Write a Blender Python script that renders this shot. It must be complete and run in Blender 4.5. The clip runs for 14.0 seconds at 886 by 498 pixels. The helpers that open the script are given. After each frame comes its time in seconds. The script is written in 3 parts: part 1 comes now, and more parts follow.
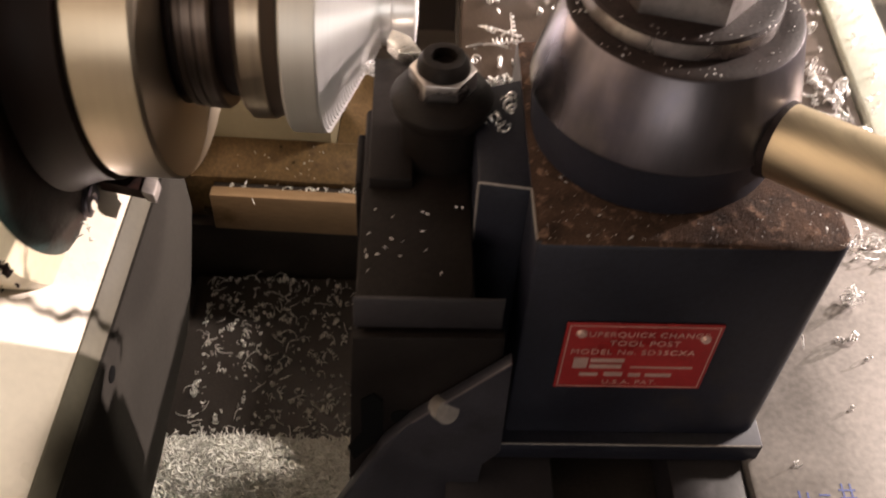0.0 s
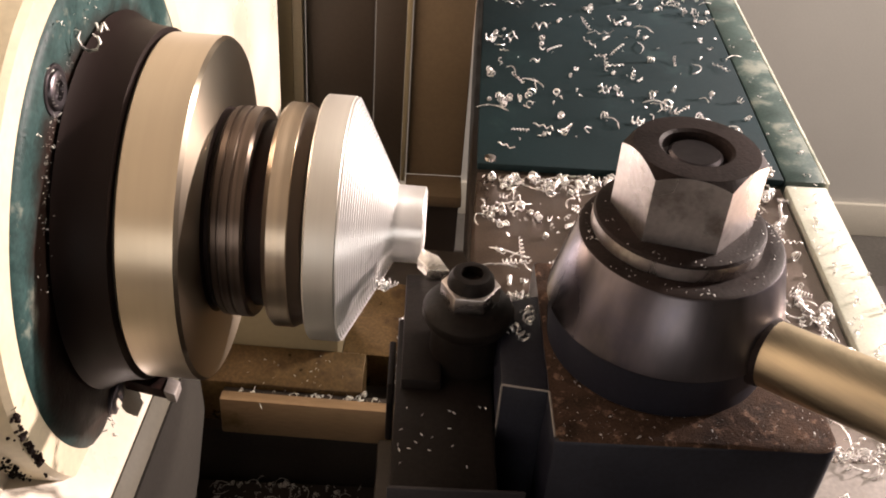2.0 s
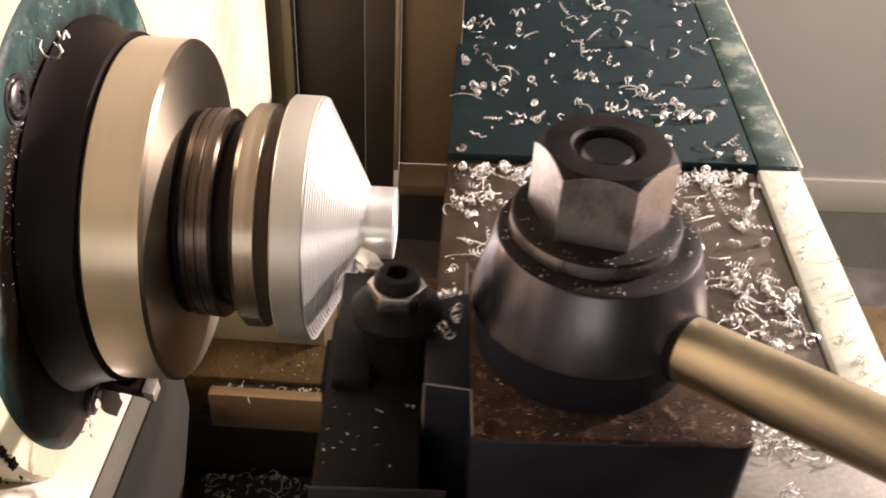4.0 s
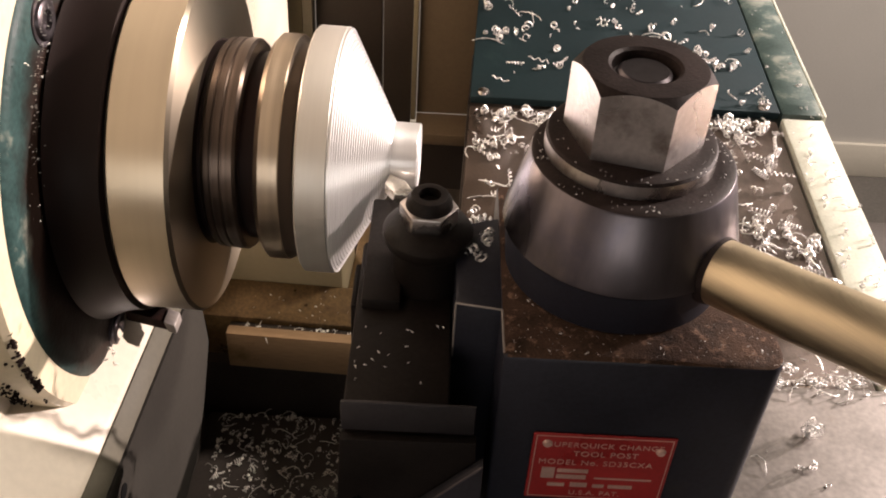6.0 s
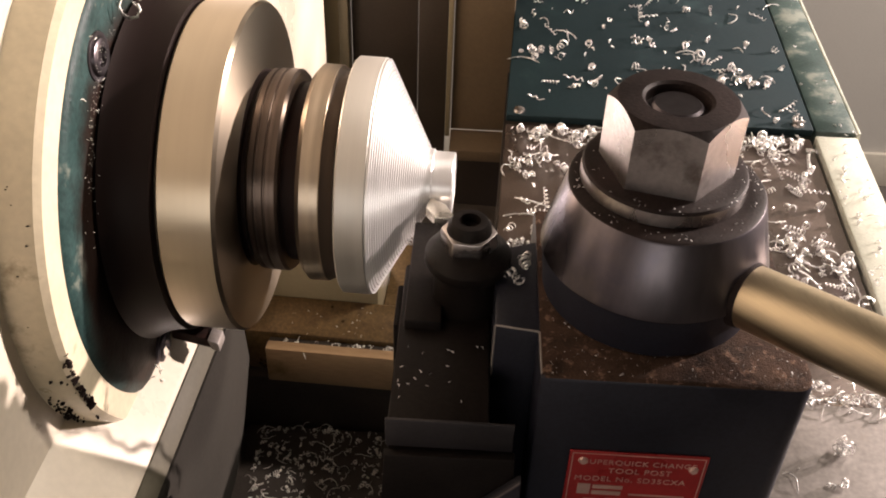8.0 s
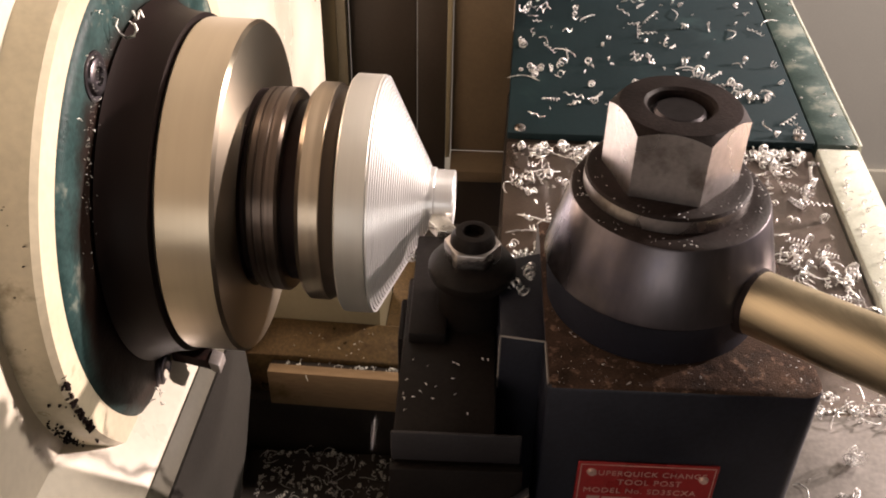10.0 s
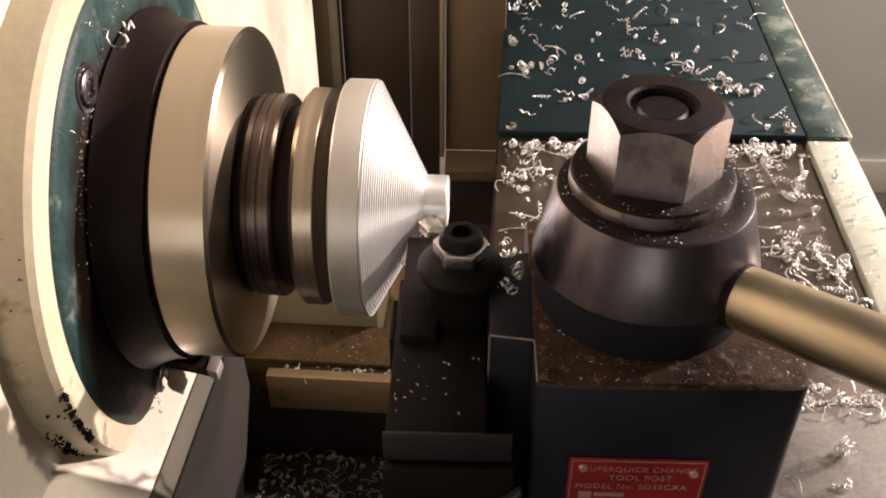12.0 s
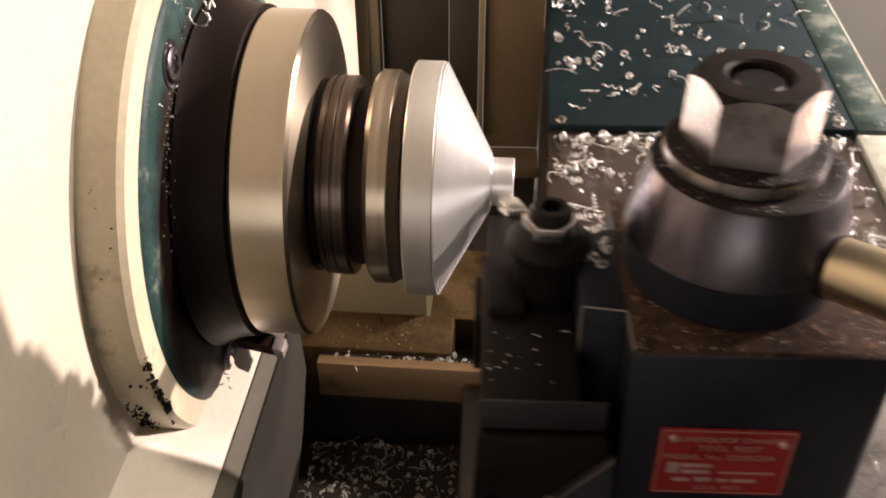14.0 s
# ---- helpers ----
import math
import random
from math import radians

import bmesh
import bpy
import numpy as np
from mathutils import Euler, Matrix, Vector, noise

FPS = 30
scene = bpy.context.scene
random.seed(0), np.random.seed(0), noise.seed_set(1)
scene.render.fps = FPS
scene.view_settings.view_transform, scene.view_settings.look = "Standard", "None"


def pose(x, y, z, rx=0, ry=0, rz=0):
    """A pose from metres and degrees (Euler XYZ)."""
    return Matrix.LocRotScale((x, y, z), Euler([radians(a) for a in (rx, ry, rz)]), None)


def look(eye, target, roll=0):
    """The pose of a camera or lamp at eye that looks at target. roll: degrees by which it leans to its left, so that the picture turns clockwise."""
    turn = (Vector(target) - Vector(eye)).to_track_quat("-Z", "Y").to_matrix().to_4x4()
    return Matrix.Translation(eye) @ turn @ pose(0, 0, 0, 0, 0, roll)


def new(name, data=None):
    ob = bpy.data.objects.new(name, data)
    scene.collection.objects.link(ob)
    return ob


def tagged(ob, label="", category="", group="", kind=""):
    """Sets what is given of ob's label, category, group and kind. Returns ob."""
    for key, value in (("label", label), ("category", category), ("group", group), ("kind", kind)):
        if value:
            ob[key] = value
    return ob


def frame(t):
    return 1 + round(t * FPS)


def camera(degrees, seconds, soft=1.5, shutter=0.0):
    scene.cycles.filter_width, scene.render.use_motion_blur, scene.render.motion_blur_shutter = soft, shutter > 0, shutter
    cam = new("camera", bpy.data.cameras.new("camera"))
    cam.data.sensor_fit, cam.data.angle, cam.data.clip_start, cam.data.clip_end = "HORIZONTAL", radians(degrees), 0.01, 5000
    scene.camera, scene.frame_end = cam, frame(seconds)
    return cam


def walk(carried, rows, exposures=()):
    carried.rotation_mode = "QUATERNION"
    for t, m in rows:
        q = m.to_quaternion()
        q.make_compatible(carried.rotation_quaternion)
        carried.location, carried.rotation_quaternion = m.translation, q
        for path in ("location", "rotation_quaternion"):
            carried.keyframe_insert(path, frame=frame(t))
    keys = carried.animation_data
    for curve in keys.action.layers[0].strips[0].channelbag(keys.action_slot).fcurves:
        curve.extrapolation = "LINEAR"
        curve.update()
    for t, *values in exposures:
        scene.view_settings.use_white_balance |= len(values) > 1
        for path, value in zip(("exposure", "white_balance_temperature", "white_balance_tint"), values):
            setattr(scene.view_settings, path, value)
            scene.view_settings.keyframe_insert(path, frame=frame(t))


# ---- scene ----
# Lengths below are millimetres from the front left top corner of the tool post; the shop floor lies FLOOR below it.
FLOOR = 1200.0
DATUM = Vector((0, 0, FLOOR / 1000))


def mm(x, y, z):
    return Vector((x, y, z)) * 0.001 + DATUM


cam = camera(49.1, 14.0, soft=1.9, shutter=0.6)
PATH = [
    (0.0, -40.2, -182.2, 199.2, -0.56, -48.98, -2.54),
    (0.2, -50.0, -196.8, 193.8, -0.77, -45.53, -3.71),
    (0.5, -50.4, -194.7, 199.5, -0.56, -39.51, -1.60),
    (0.8, -38.7, -195.7, 208.8, -0.97, -35.32, -4.03),
    (1.0, -42.5, -201.1, 213.6, -0.21, -34.96, -3.50),
    (1.5, -43.2, -200.7, 212.9, -0.17, -36.80, -3.95),
    (2.0, -43.8, -209.9, 220.9, 0.17, -36.29, -3.68),
    (2.5, -42.1, -208.8, 221.5, 0.05, -36.31, -3.35),
    (2.7, -41.3, -209.5, 223.5, 0.25, -36.26, -3.07),
    (4.8, -20.3, -207.2, 233.0, 0.31, -38.88, -1.87),
    (5.0, -20.7, -208.5, 234.8, 0.79, -39.31, -1.75),
    (5.5, -24.5, -212.3, 227.6, 1.41, -39.73, -2.27),
    (6.0, -31.5, -213.9, 218.2, 1.24, -39.63, -2.84),
    (6.5, -33.9, -216.4, 217.3, 1.79, -39.12, -2.76),
    (7.0, -33.8, -214.7, 221.9, 1.73, -39.34, -2.44),
    (7.5, -33.0, -215.3, 224.6, 2.09, -39.23, -2.32),
    (8.0, -32.2, -220.4, 231.6, 2.83, -39.21, -1.68),
    (10.5, -31.5, -219.3, 223.5, 1.97, -37.56, -0.70),
    (11.0, -31.2, -218.5, 220.9, 1.42, -37.78, -0.62),
    (11.5, -30.7, -219.9, 226.1, 1.39, -37.86, -0.24),
    (12.0, -30.0, -219.5, 229.4, 1.62, -37.86, -0.05),
    (12.5, -32.8, -223.8, 231.1, 1.86, -37.97, -0.48),
    (13.0, -37.8, -228.6, 241.9, 2.38, -39.02, 0.59),
    (13.5, -46.4, -230.6, 226.5, 2.35, -38.46, 0.36),
    (14.0, -52.5, -232.8, 222.8, 2.38, -37.32, 0.27),
]
walk(cam, [(t, pose(*mm(x, y, z), 90 + pitch, roll, yaw)) for t, x, y, z, yaw, pitch, roll in PATH], exposures=[(0.0, 0.38), (0.7, 0.35), (1.5, 0.2), (2.7, 0.2), (5.0, 0.17), (8.0, 0.1), (11.0, -0.03), (14.0, -0.05)])

# ---- light: a low lamp beyond the tailstock, the shop's ceiling light and an added fill behind ----
world = bpy.data.worlds.new("shop_air")
scene.world = world
world.use_nodes = True
world.node_tree.nodes["Background"].inputs[0].default_value = (1.0, 0.82, 0.68, 1)
world.node_tree.nodes["Background"].inputs[1].default_value = 0.075

lamp_data = bpy.data.lights.new("work_lamp", "SPOT")
lamp_data.energy, lamp_data.color = 850.0, (1.0, 0.82, 0.765)
lamp_data.shadow_soft_size, lamp_data.spot_size, lamp_data.spot_blend = 0.03, radians(60), 0.6
lamp_ob = new("work_lamp", lamp_data)
lamp_ob.matrix_world = look(mm(2500, 1230, 400), mm(-20, 90, -40))
tagged(lamp_ob, "small bright low workshop lamp beyond the machine", "lamp")

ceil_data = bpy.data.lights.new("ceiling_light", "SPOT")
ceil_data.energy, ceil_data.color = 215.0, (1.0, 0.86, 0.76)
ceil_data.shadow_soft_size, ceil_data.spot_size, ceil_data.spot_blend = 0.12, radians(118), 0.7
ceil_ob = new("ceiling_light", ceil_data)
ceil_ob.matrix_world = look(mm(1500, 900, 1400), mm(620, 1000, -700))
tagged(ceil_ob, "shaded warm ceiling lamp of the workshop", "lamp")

# Fill light added behind the operator; the wall there has no opening.
front_data = bpy.data.lights.new("front_fill", "AREA")
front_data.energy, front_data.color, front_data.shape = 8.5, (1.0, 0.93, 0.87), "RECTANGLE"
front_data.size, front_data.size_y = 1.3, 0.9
front_ob = new("front_fill", front_data)
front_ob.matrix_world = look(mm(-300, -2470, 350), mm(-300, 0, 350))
tagged(front_ob, "added fill light from behind the operator", "window light")


# ---- materials ----
def material(name, base, rough=0.5, metal=0.0, vary=0.25, scale=60.0, fine=900.0, bump=0.15, stain=None, stain_scale=14.0, stain_cut=0.55,
             streak=None, rough_vary=0.15, coat=0.0, spec=0.5, turned=0.0):
    m = bpy.data.materials.new(name)
    m.use_nodes = True
    nt = m.node_tree
    N, L = nt.nodes, nt.links
    bsdf = N["Principled BSDF"]
    co = N.new("ShaderNodeTexCoord")
    mp = N.new("ShaderNodeMapping")
    L.new(co.outputs["Object"], mp.inputs[0])
    if streak:
        mp.inputs["Scale"].default_value = streak
    big = N.new("ShaderNodeTexNoise")
    big.inputs["Scale"].default_value, big.inputs["Detail"].default_value = scale, 6
    small = N.new("ShaderNodeTexNoise")
    small.inputs["Scale"].default_value, small.inputs["Detail"].default_value = fine, 3
    for n in (big, small):
        L.new(mp.outputs[0], n.inputs["Vector"])
    mix = N.new("ShaderNodeMix")
    mix.data_type = "RGBA"
    dark = [c * (1 - vary) for c in base]
    lite = [min(1, c * (1 + vary)) for c in base]
    mix.inputs[6].default_value, mix.inputs[7].default_value = (*dark, 1), (*lite, 1)
    add = N.new("ShaderNodeMath")
    add.operation = "MULTIPLY_ADD"
    L.new(small.outputs[0], add.inputs[0])
    add.inputs[1].default_value = 0.6
    L.new(big.outputs[0], add.inputs[2])
    rng = N.new("ShaderNodeMapRange")
    rng.inputs[1].default_value, rng.inputs[2].default_value = 0.55, 1.05
    L.new(add.outputs[0], rng.inputs[0])
    L.new(rng.outputs[0], mix.inputs[0])
    colour = mix.outputs[2]
    if stain:
        st = N.new("ShaderNodeTexNoise")
        st.inputs["Scale"].default_value, st.inputs["Detail"].default_value, st.inputs["Roughness"].default_value = stain_scale, 8, 0.65
        L.new(co.outputs["Object"], st.inputs["Vector"])
        cut = N.new("ShaderNodeMapRange")
        cut.inputs[1].default_value, cut.inputs[2].default_value = stain_cut, stain_cut + 0.12
        L.new(st.outputs[0], cut.inputs[0])
        mix2 = N.new("ShaderNodeMix")
        mix2.data_type = "RGBA"
        L.new(cut.outputs[0], mix2.inputs[0])
        L.new(colour, mix2.inputs[6])
        mix2.inputs[7].default_value = (*stain, 1)
        colour = mix2.outputs[2]
    L.new(colour, bsdf.inputs["Base Color"])
    bsdf.inputs["Metallic"].default_value = metal
    rr = N.new("ShaderNodeMapRange")
    rr.inputs[1].default_value, rr.inputs[2].default_value = 0.3, 0.7
    rr.inputs[3].default_value, rr.inputs[4].default_value = max(0.04, rough - rough_vary), min(1, rough + rough_vary)
    L.new(big.outputs[0], rr.inputs[0])
    L.new(rr.outputs[0], bsdf.inputs["Roughness"])
    bsdf.inputs["Coat Weight"].default_value = coat
    bsdf.inputs["Coat Roughness"].default_value = 0.15
    bsdf.inputs["Specular IOR Level"].default_value = spec
    if turned:               # fine rings round the spindle's axis
        bsdf.inputs["Anisotropic"].default_value = turned
        bsdf.inputs["Anisotropic Rotation"].default_value = 0.25
        tg = N.new("ShaderNodeTangent")
        tg.direction_type, tg.axis = "RADIAL", "X"
        L.new(tg.outputs[0], bsdf.inputs["Tangent"])
    if bump:
        b = N.new("ShaderNodeBump")
        b.inputs["Strength"].default_value, b.inputs["Distance"].default_value = bump, 0.0006
        L.new(add.outputs[0], b.inputs["Height"])
        L.new(b.outputs[0], bsdf.inputs["Normal"])
    return m


CREAM = material("cream_enamel", (0.58, 0.52, 0.42), 0.35, 0, 0.08, 12, 300, 0.05, stain=(0.16, 0.11, 0.05), stain_scale=9, stain_cut=0.72, coat=0.2)
GUARD_CREAM = material("dull_cream_enamel", (0.27, 0.235, 0.165), 0.5, 0, 0.08, 8, 300, 0.04)
CREAM_WORN = material("stained_cream_enamel", (0.52, 0.455, 0.325), 0.4, 0, 0.14, 20, 300, 0.1, stain=(0.13, 0.085, 0.03), stain_scale=24, stain_cut=0.60)
# Cream enamel of the ledge front with its shade mixed into the colour.
LEDGE_SHADE = material("cream_with_painted_shade", (0.075, 0.068, 0.048), 0.6, 0, 0.15, 14, 400, 0.08, stain=(0.07, 0.055, 0.03), stain_scale=18, stain_cut=0.6, spec=0.2)
# Black for flat pieces that paint the shade inside holes and slots.
HOLE_SHADE = material("painted_hole_shade", (0.004, 0.004, 0.004), 0.9, 0, 0.2, 40, 400, 0.0, spec=0.05)
# Grey paint taken almost to black: the end face's shadow is in the colour.
GREY_SHADE = material("grey_paint_with_shade", (0.022, 0.020, 0.017), 0.85, 0, 0.2, 14, 400, 0.06, spec=0.06)
TEAL = material("teal_enamel", (0.009, 0.020, 0.024), 0.7, 0, 0.22, 10, 500, 0.06, stain=(0.016, 0.034, 0.037), stain_scale=20, stain_cut=0.6, spec=0.15)
TEAL_WORN = material("scraped_teal_paint", (0.021, 0.043, 0.041), 0.42, 0.1, 0.5, 40, 500, 0.4, stain=(0.20, 0.21, 0.17), stain_scale=38, stain_cut=0.58)
TEAL_STRIP = material("dirty_teal_edge", (0.040, 0.070, 0.064), 0.5, 0, 0.4, 30, 500, 0.25, stain=(0.20, 0.22, 0.185), stain_scale=30, stain_cut=0.52)
STRIP = material("worn_pale_green_paint", (0.54, 0.55, 0.47), 0.4, 0, 0.2, 16, 500, 0.1, stain=(0.10, 0.19, 0.15), stain_scale=11, stain_cut=0.56)
SLIDE = material("oily_brown_cast_iron", (0.068, 0.049, 0.038), 0.38, 0.35, 0.4, 22, 700, 0.15, stain=(0.15, 0.11, 0.08), stain_scale=25, stain_cut=0.6)
STEEL = material("ground_steel", (0.44, 0.38, 0.295), 0.32, 1.0, 0.1, 30, 300, 0.04, streak=(1.0, 0.12, 0.12), rough_vary=0.05, turned=0.7)
STEEL_DARK = material("dark_turned_steel", (0.45, 0.375, 0.29), 0.36, 1.0, 0.2, 60, 900, 0.06, streak=(6.0, 0.08, 0.08), rough_vary=0.06, turned=0.6)
STEEL_CLOSER = material("dark_grooved_steel", (0.13, 0.098, 0.08), 0.36, 0.9, 0.45, 60, 900, 0.08, streak=(9.0, 0.05, 0.05), rough_vary=0.06, turned=0.6)
STEEL_GREY = material("bright_grey_steel", (0.21, 0.19, 0.175), 0.55, 0.3, 0.3, 25, 400, 0.12, stain=(0.20, 0.17, 0.14), stain_scale=22, stain_cut=0.56)
NOSE = material("oily_black_iron_and_shade", (0.013, 0.008, 0.007), 0.5, 0.1, 0.5, 25, 500, 0.3, stain=(0.04, 0.017, 0.012), stain_scale=22, stain_cut=0.56, spec=0.09)
ALU = material("turned_aluminium", (0.90, 0.89, 0.88), 0.40, 0.75, 0.05, 40, 600, 0.03, streak=(4.0, 0.1, 0.1), rough_vary=0.05, turned=0.75)
ALU_RIM = material("matt_aluminium", (0.66, 0.635, 0.59), 0.5, 0.85, 0.06, 40, 600, 0.03, streak=(4.0, 0.1, 0.1), rough_vary=0.05, turned=0.5)
BLACK = material("black_oxide_steel", (0.011, 0.0115, 0.018), 0.42, 0.1, 0.5, 18, 700, 0.08, stain=(0.035, 0.026, 0.020), stain_scale=12, stain_cut=0.6, spec=0.35)
BLACK_DUSTY = material("rusty_dusted_top", (0.040, 0.024, 0.017), 0.88, 0.0, 0.6, 90, 1600, 0.8, stain=(0.17, 0.105, 0.075), stain_scale=260, stain_cut=0.55, rough_vary=0.08, spec=0.1)
HUB = material("dark_polished_steel", (0.110, 0.098, 0.106), 0.31, 1.0, 0.22, 12, 300, 0.05, stain=(0.085, 0.078, 0.10), stain_scale=16, stain_cut=0.52, streak=(1.0, 1.0, 0.15), rough_vary=0.08)
NUT = material("dark_worn_steel", (0.46, 0.42, 0.40), 0.27, 1.0, 0.2, 30, 500, 0.12, stain=(0.25, 0.21, 0.19), stain_scale=40, stain_cut=0.55)
NUT_BLACK = material("near_black_steel", (0.018, 0.012, 0.011), 0.6, 0.1, 0.5, 50, 900, 0.3, spec=0.12)
HANDLE = material("brushed_steel_bar", (0.60, 0.50, 0.34), 0.38, 1.0, 0.12, 60, 900, 0.1, streak=(0.1, 0.1, 6.0), rough_vary=0.05)
HOLDER = material("brown_black_tool_steel", (0.010, 0.0075, 0.0065), 0.55, 0.0, 0.5, 25, 700, 0.15, spec=0.12)
WEDGE = material("blue_grey_tool_steel", (0.040, 0.038, 0.046), 0.45, 0.4, 0.3, 25, 700, 0.1, stain=(0.022, 0.02, 0.022), stain_scale=20, stain_cut=0.55)
HOLDER_FACE = material("grey_worn_tool_steel", (0.026, 0.023, 0.025), 0.5, 0.3, 0.3, 25, 700, 0.1)
RED = material("red_enamelled_plate", (0.30, 0.020, 0.020), 0.35, 0.1, 0.2, 40, 700, 0.06, stain=(0.16, 0.02, 0.02), stain_scale=60, stain_cut=0.62)
PLATE_METAL = material("bare_plate_lettering", (0.60, 0.40, 0.34), 0.4, 0.5, 0.15, 60, 900, 0.0)
CHIP = material("bright_aluminium_swarf", (0.88, 0.86, 0.84), 0.3, 0.6, 0.1, 90, 900, 0.0)
CHIP_DULL = material("dull_aluminium_swarf", (0.86, 0.82, 0.74), 0.5, 0.1, 0.25, 90, 900, 0.0)
DARK = material("dark_oily_iron_and_shade", (0.028, 0.022, 0.018), 0.5, 0.1, 0.5, 30, 700, 0.2)
BED = material("ground_bed_way", (0.33, 0.22, 0.125), 0.42, 0.45, 0.2, 20, 400, 0.08, stain=(0.16, 0.10, 0.04), stain_scale=22, stain_cut=0.58, streak=(0.3, 2.0, 2.0))
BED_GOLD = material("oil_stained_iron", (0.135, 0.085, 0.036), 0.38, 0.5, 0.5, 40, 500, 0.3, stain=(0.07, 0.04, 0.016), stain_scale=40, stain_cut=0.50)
PANEL = material("brown_splash_guard", (0.18, 0.13, 0.08), 0.5, 0, 0.12, 8, 300, 0.04)
# Darker copy of the guard's paint for the folds and panels in shade.
PANEL_SHADE = material("splash_guard_painted_shade", (0.055, 0.042, 0.032), 0.5, 0, 0.15, 8, 300, 0.04)
PANEL_SAND = material("sand_painted_guard", (0.30, 0.25, 0.155), 0.5, 0, 0.08, 8, 300, 0.04)
WALL = material("grey_plaster_wall", (0.60, 0.58, 0.55), 0.85, 0, 0.05, 3, 200, 0.05)
SKIRT = material("pale_skirting_paint", (0.66, 0.62, 0.54), 0.6, 0, 0.06, 5, 200, 0.03)
CONCRETE = material("dark_concrete", (0.12, 0.11, 0.10), 0.7, 0, 0.25, 5, 120, 0.2)
LIP = material("bevel_painted_shade", (0.075, 0.055, 0.042), 0.4, 0.6, 0.2, 40, 600, 0.05)
INK = material("blue_ink", (0.02, 0.04, 0.20), 0.6, 0, 0.1, 50, 400, 0.0)
TOOL_TIP = material("carbide_tip", (0.75, 0.70, 0.62), 0.3, 0.9, 0.2, 90, 900, 0.1)


def oily_shaded_cover():
    """Scraped teal paint, with old black oil round the spindle nose and the chuck's shadow painted into the same mask.
    """
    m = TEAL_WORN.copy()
    m.name = "oiled_shaded_teal"
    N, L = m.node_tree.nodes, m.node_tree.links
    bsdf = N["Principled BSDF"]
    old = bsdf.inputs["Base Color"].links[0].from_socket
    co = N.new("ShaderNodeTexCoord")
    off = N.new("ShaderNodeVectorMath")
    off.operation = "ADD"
    # Mask centre is moved down and nearer, the way the chuck's shadow falls.
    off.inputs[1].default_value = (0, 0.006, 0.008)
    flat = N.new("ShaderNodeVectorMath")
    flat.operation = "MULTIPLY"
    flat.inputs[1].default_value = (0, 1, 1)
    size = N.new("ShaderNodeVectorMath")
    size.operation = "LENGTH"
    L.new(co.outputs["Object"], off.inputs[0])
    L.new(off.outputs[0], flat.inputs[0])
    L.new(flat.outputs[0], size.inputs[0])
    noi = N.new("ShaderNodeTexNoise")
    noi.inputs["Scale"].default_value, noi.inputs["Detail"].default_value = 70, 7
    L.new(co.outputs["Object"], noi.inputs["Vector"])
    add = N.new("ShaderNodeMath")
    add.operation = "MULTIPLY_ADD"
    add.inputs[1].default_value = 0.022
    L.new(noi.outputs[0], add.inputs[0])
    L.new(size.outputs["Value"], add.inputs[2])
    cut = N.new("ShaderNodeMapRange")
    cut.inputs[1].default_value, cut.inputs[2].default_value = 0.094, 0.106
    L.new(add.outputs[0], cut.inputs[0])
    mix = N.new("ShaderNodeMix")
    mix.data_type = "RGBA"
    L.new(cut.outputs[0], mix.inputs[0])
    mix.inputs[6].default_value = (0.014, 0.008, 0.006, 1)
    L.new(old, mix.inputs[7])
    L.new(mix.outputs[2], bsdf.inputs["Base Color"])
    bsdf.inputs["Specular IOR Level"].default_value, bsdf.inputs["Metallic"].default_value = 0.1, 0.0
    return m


COVER = oily_shaded_cover()


# ---- building helpers ----
def thing(name, base, label, category, group="", kind=""):
    ob = new(name)
    ob.empty_display_size = 0.02
    ob.location = mm(*base)
    tagged(ob, label, category, group, kind)
    bpy.context.view_layer.update()
    return ob


def spot(ob):
    """Where an object's own space lies, in millimetres from the datum."""
    p = Vector((0, 0, 0))
    while ob:
        p = p + ob.location
        ob = ob.parent
    return (p - DATUM) * 1000


def finish(bm, base, sharp=35):
    bmesh.ops.recalc_face_normals(bm, faces=bm.faces)
    for v in bm.verts:
        v.co = (v.co - base) * 0.001
    for f in bm.faces:
        f.smooth = True
    lim = radians(sharp)
    for e in bm.edges:
        e.smooth = len(e.link_faces) == 2 and e.calc_face_angle(0) < lim


def part(name, bm, mat, parent=None, label="", sharp=35, at=None):
    """One mesh under a thing or part. bm is in millimetres from the datum."""
    base = Vector(at) if at else (spot(parent) if parent else Vector((0, 0, 0)))
    finish(bm, base, sharp)
    me = bpy.data.meshes.new(name)
    bm.to_mesh(me)
    bm.free()
    for m in mat if isinstance(mat, (list, tuple)) else (mat,):
        me.materials.append(m)
    ob = new(name, me)
    if parent:
        ob.parent = parent
        ob.location = (base - spot(parent)) * 0.001
    else:
        ob.location = base * 0.001 + DATUM
    if label:
        ob["label"] = label
    return ob


def structure(name, bm, mat, label, category):
    return tagged(part(name, bm, mat), label, category, kind="structure")


def box(x0, x1, y0, y1, z0, z1, bevel=0.0, seg=2, bm=None):
    bm = bm or bmesh.new()
    fresh = bmesh.new()
    bmesh.ops.create_cube(fresh, size=1)
    for v in fresh.verts:
        v.co = Vector((x0 + (v.co.x + 0.5) * (x1 - x0), y0 + (v.co.y + 0.5) * (y1 - y0), z0 + (v.co.z + 0.5) * (z1 - z0)))
    if bevel:
        bmesh.ops.bevel(fresh, geom=list(fresh.edges), offset=bevel, segments=seg, affect="EDGES", profile=0.5)
    join(bm, fresh)
    return bm


def join(bm, other):
    me = bpy.data.meshes.new("tmp")
    other.to_mesh(me)
    other.free()
    bm.from_mesh(me)
    bpy.data.meshes.remove(me)
    return bm


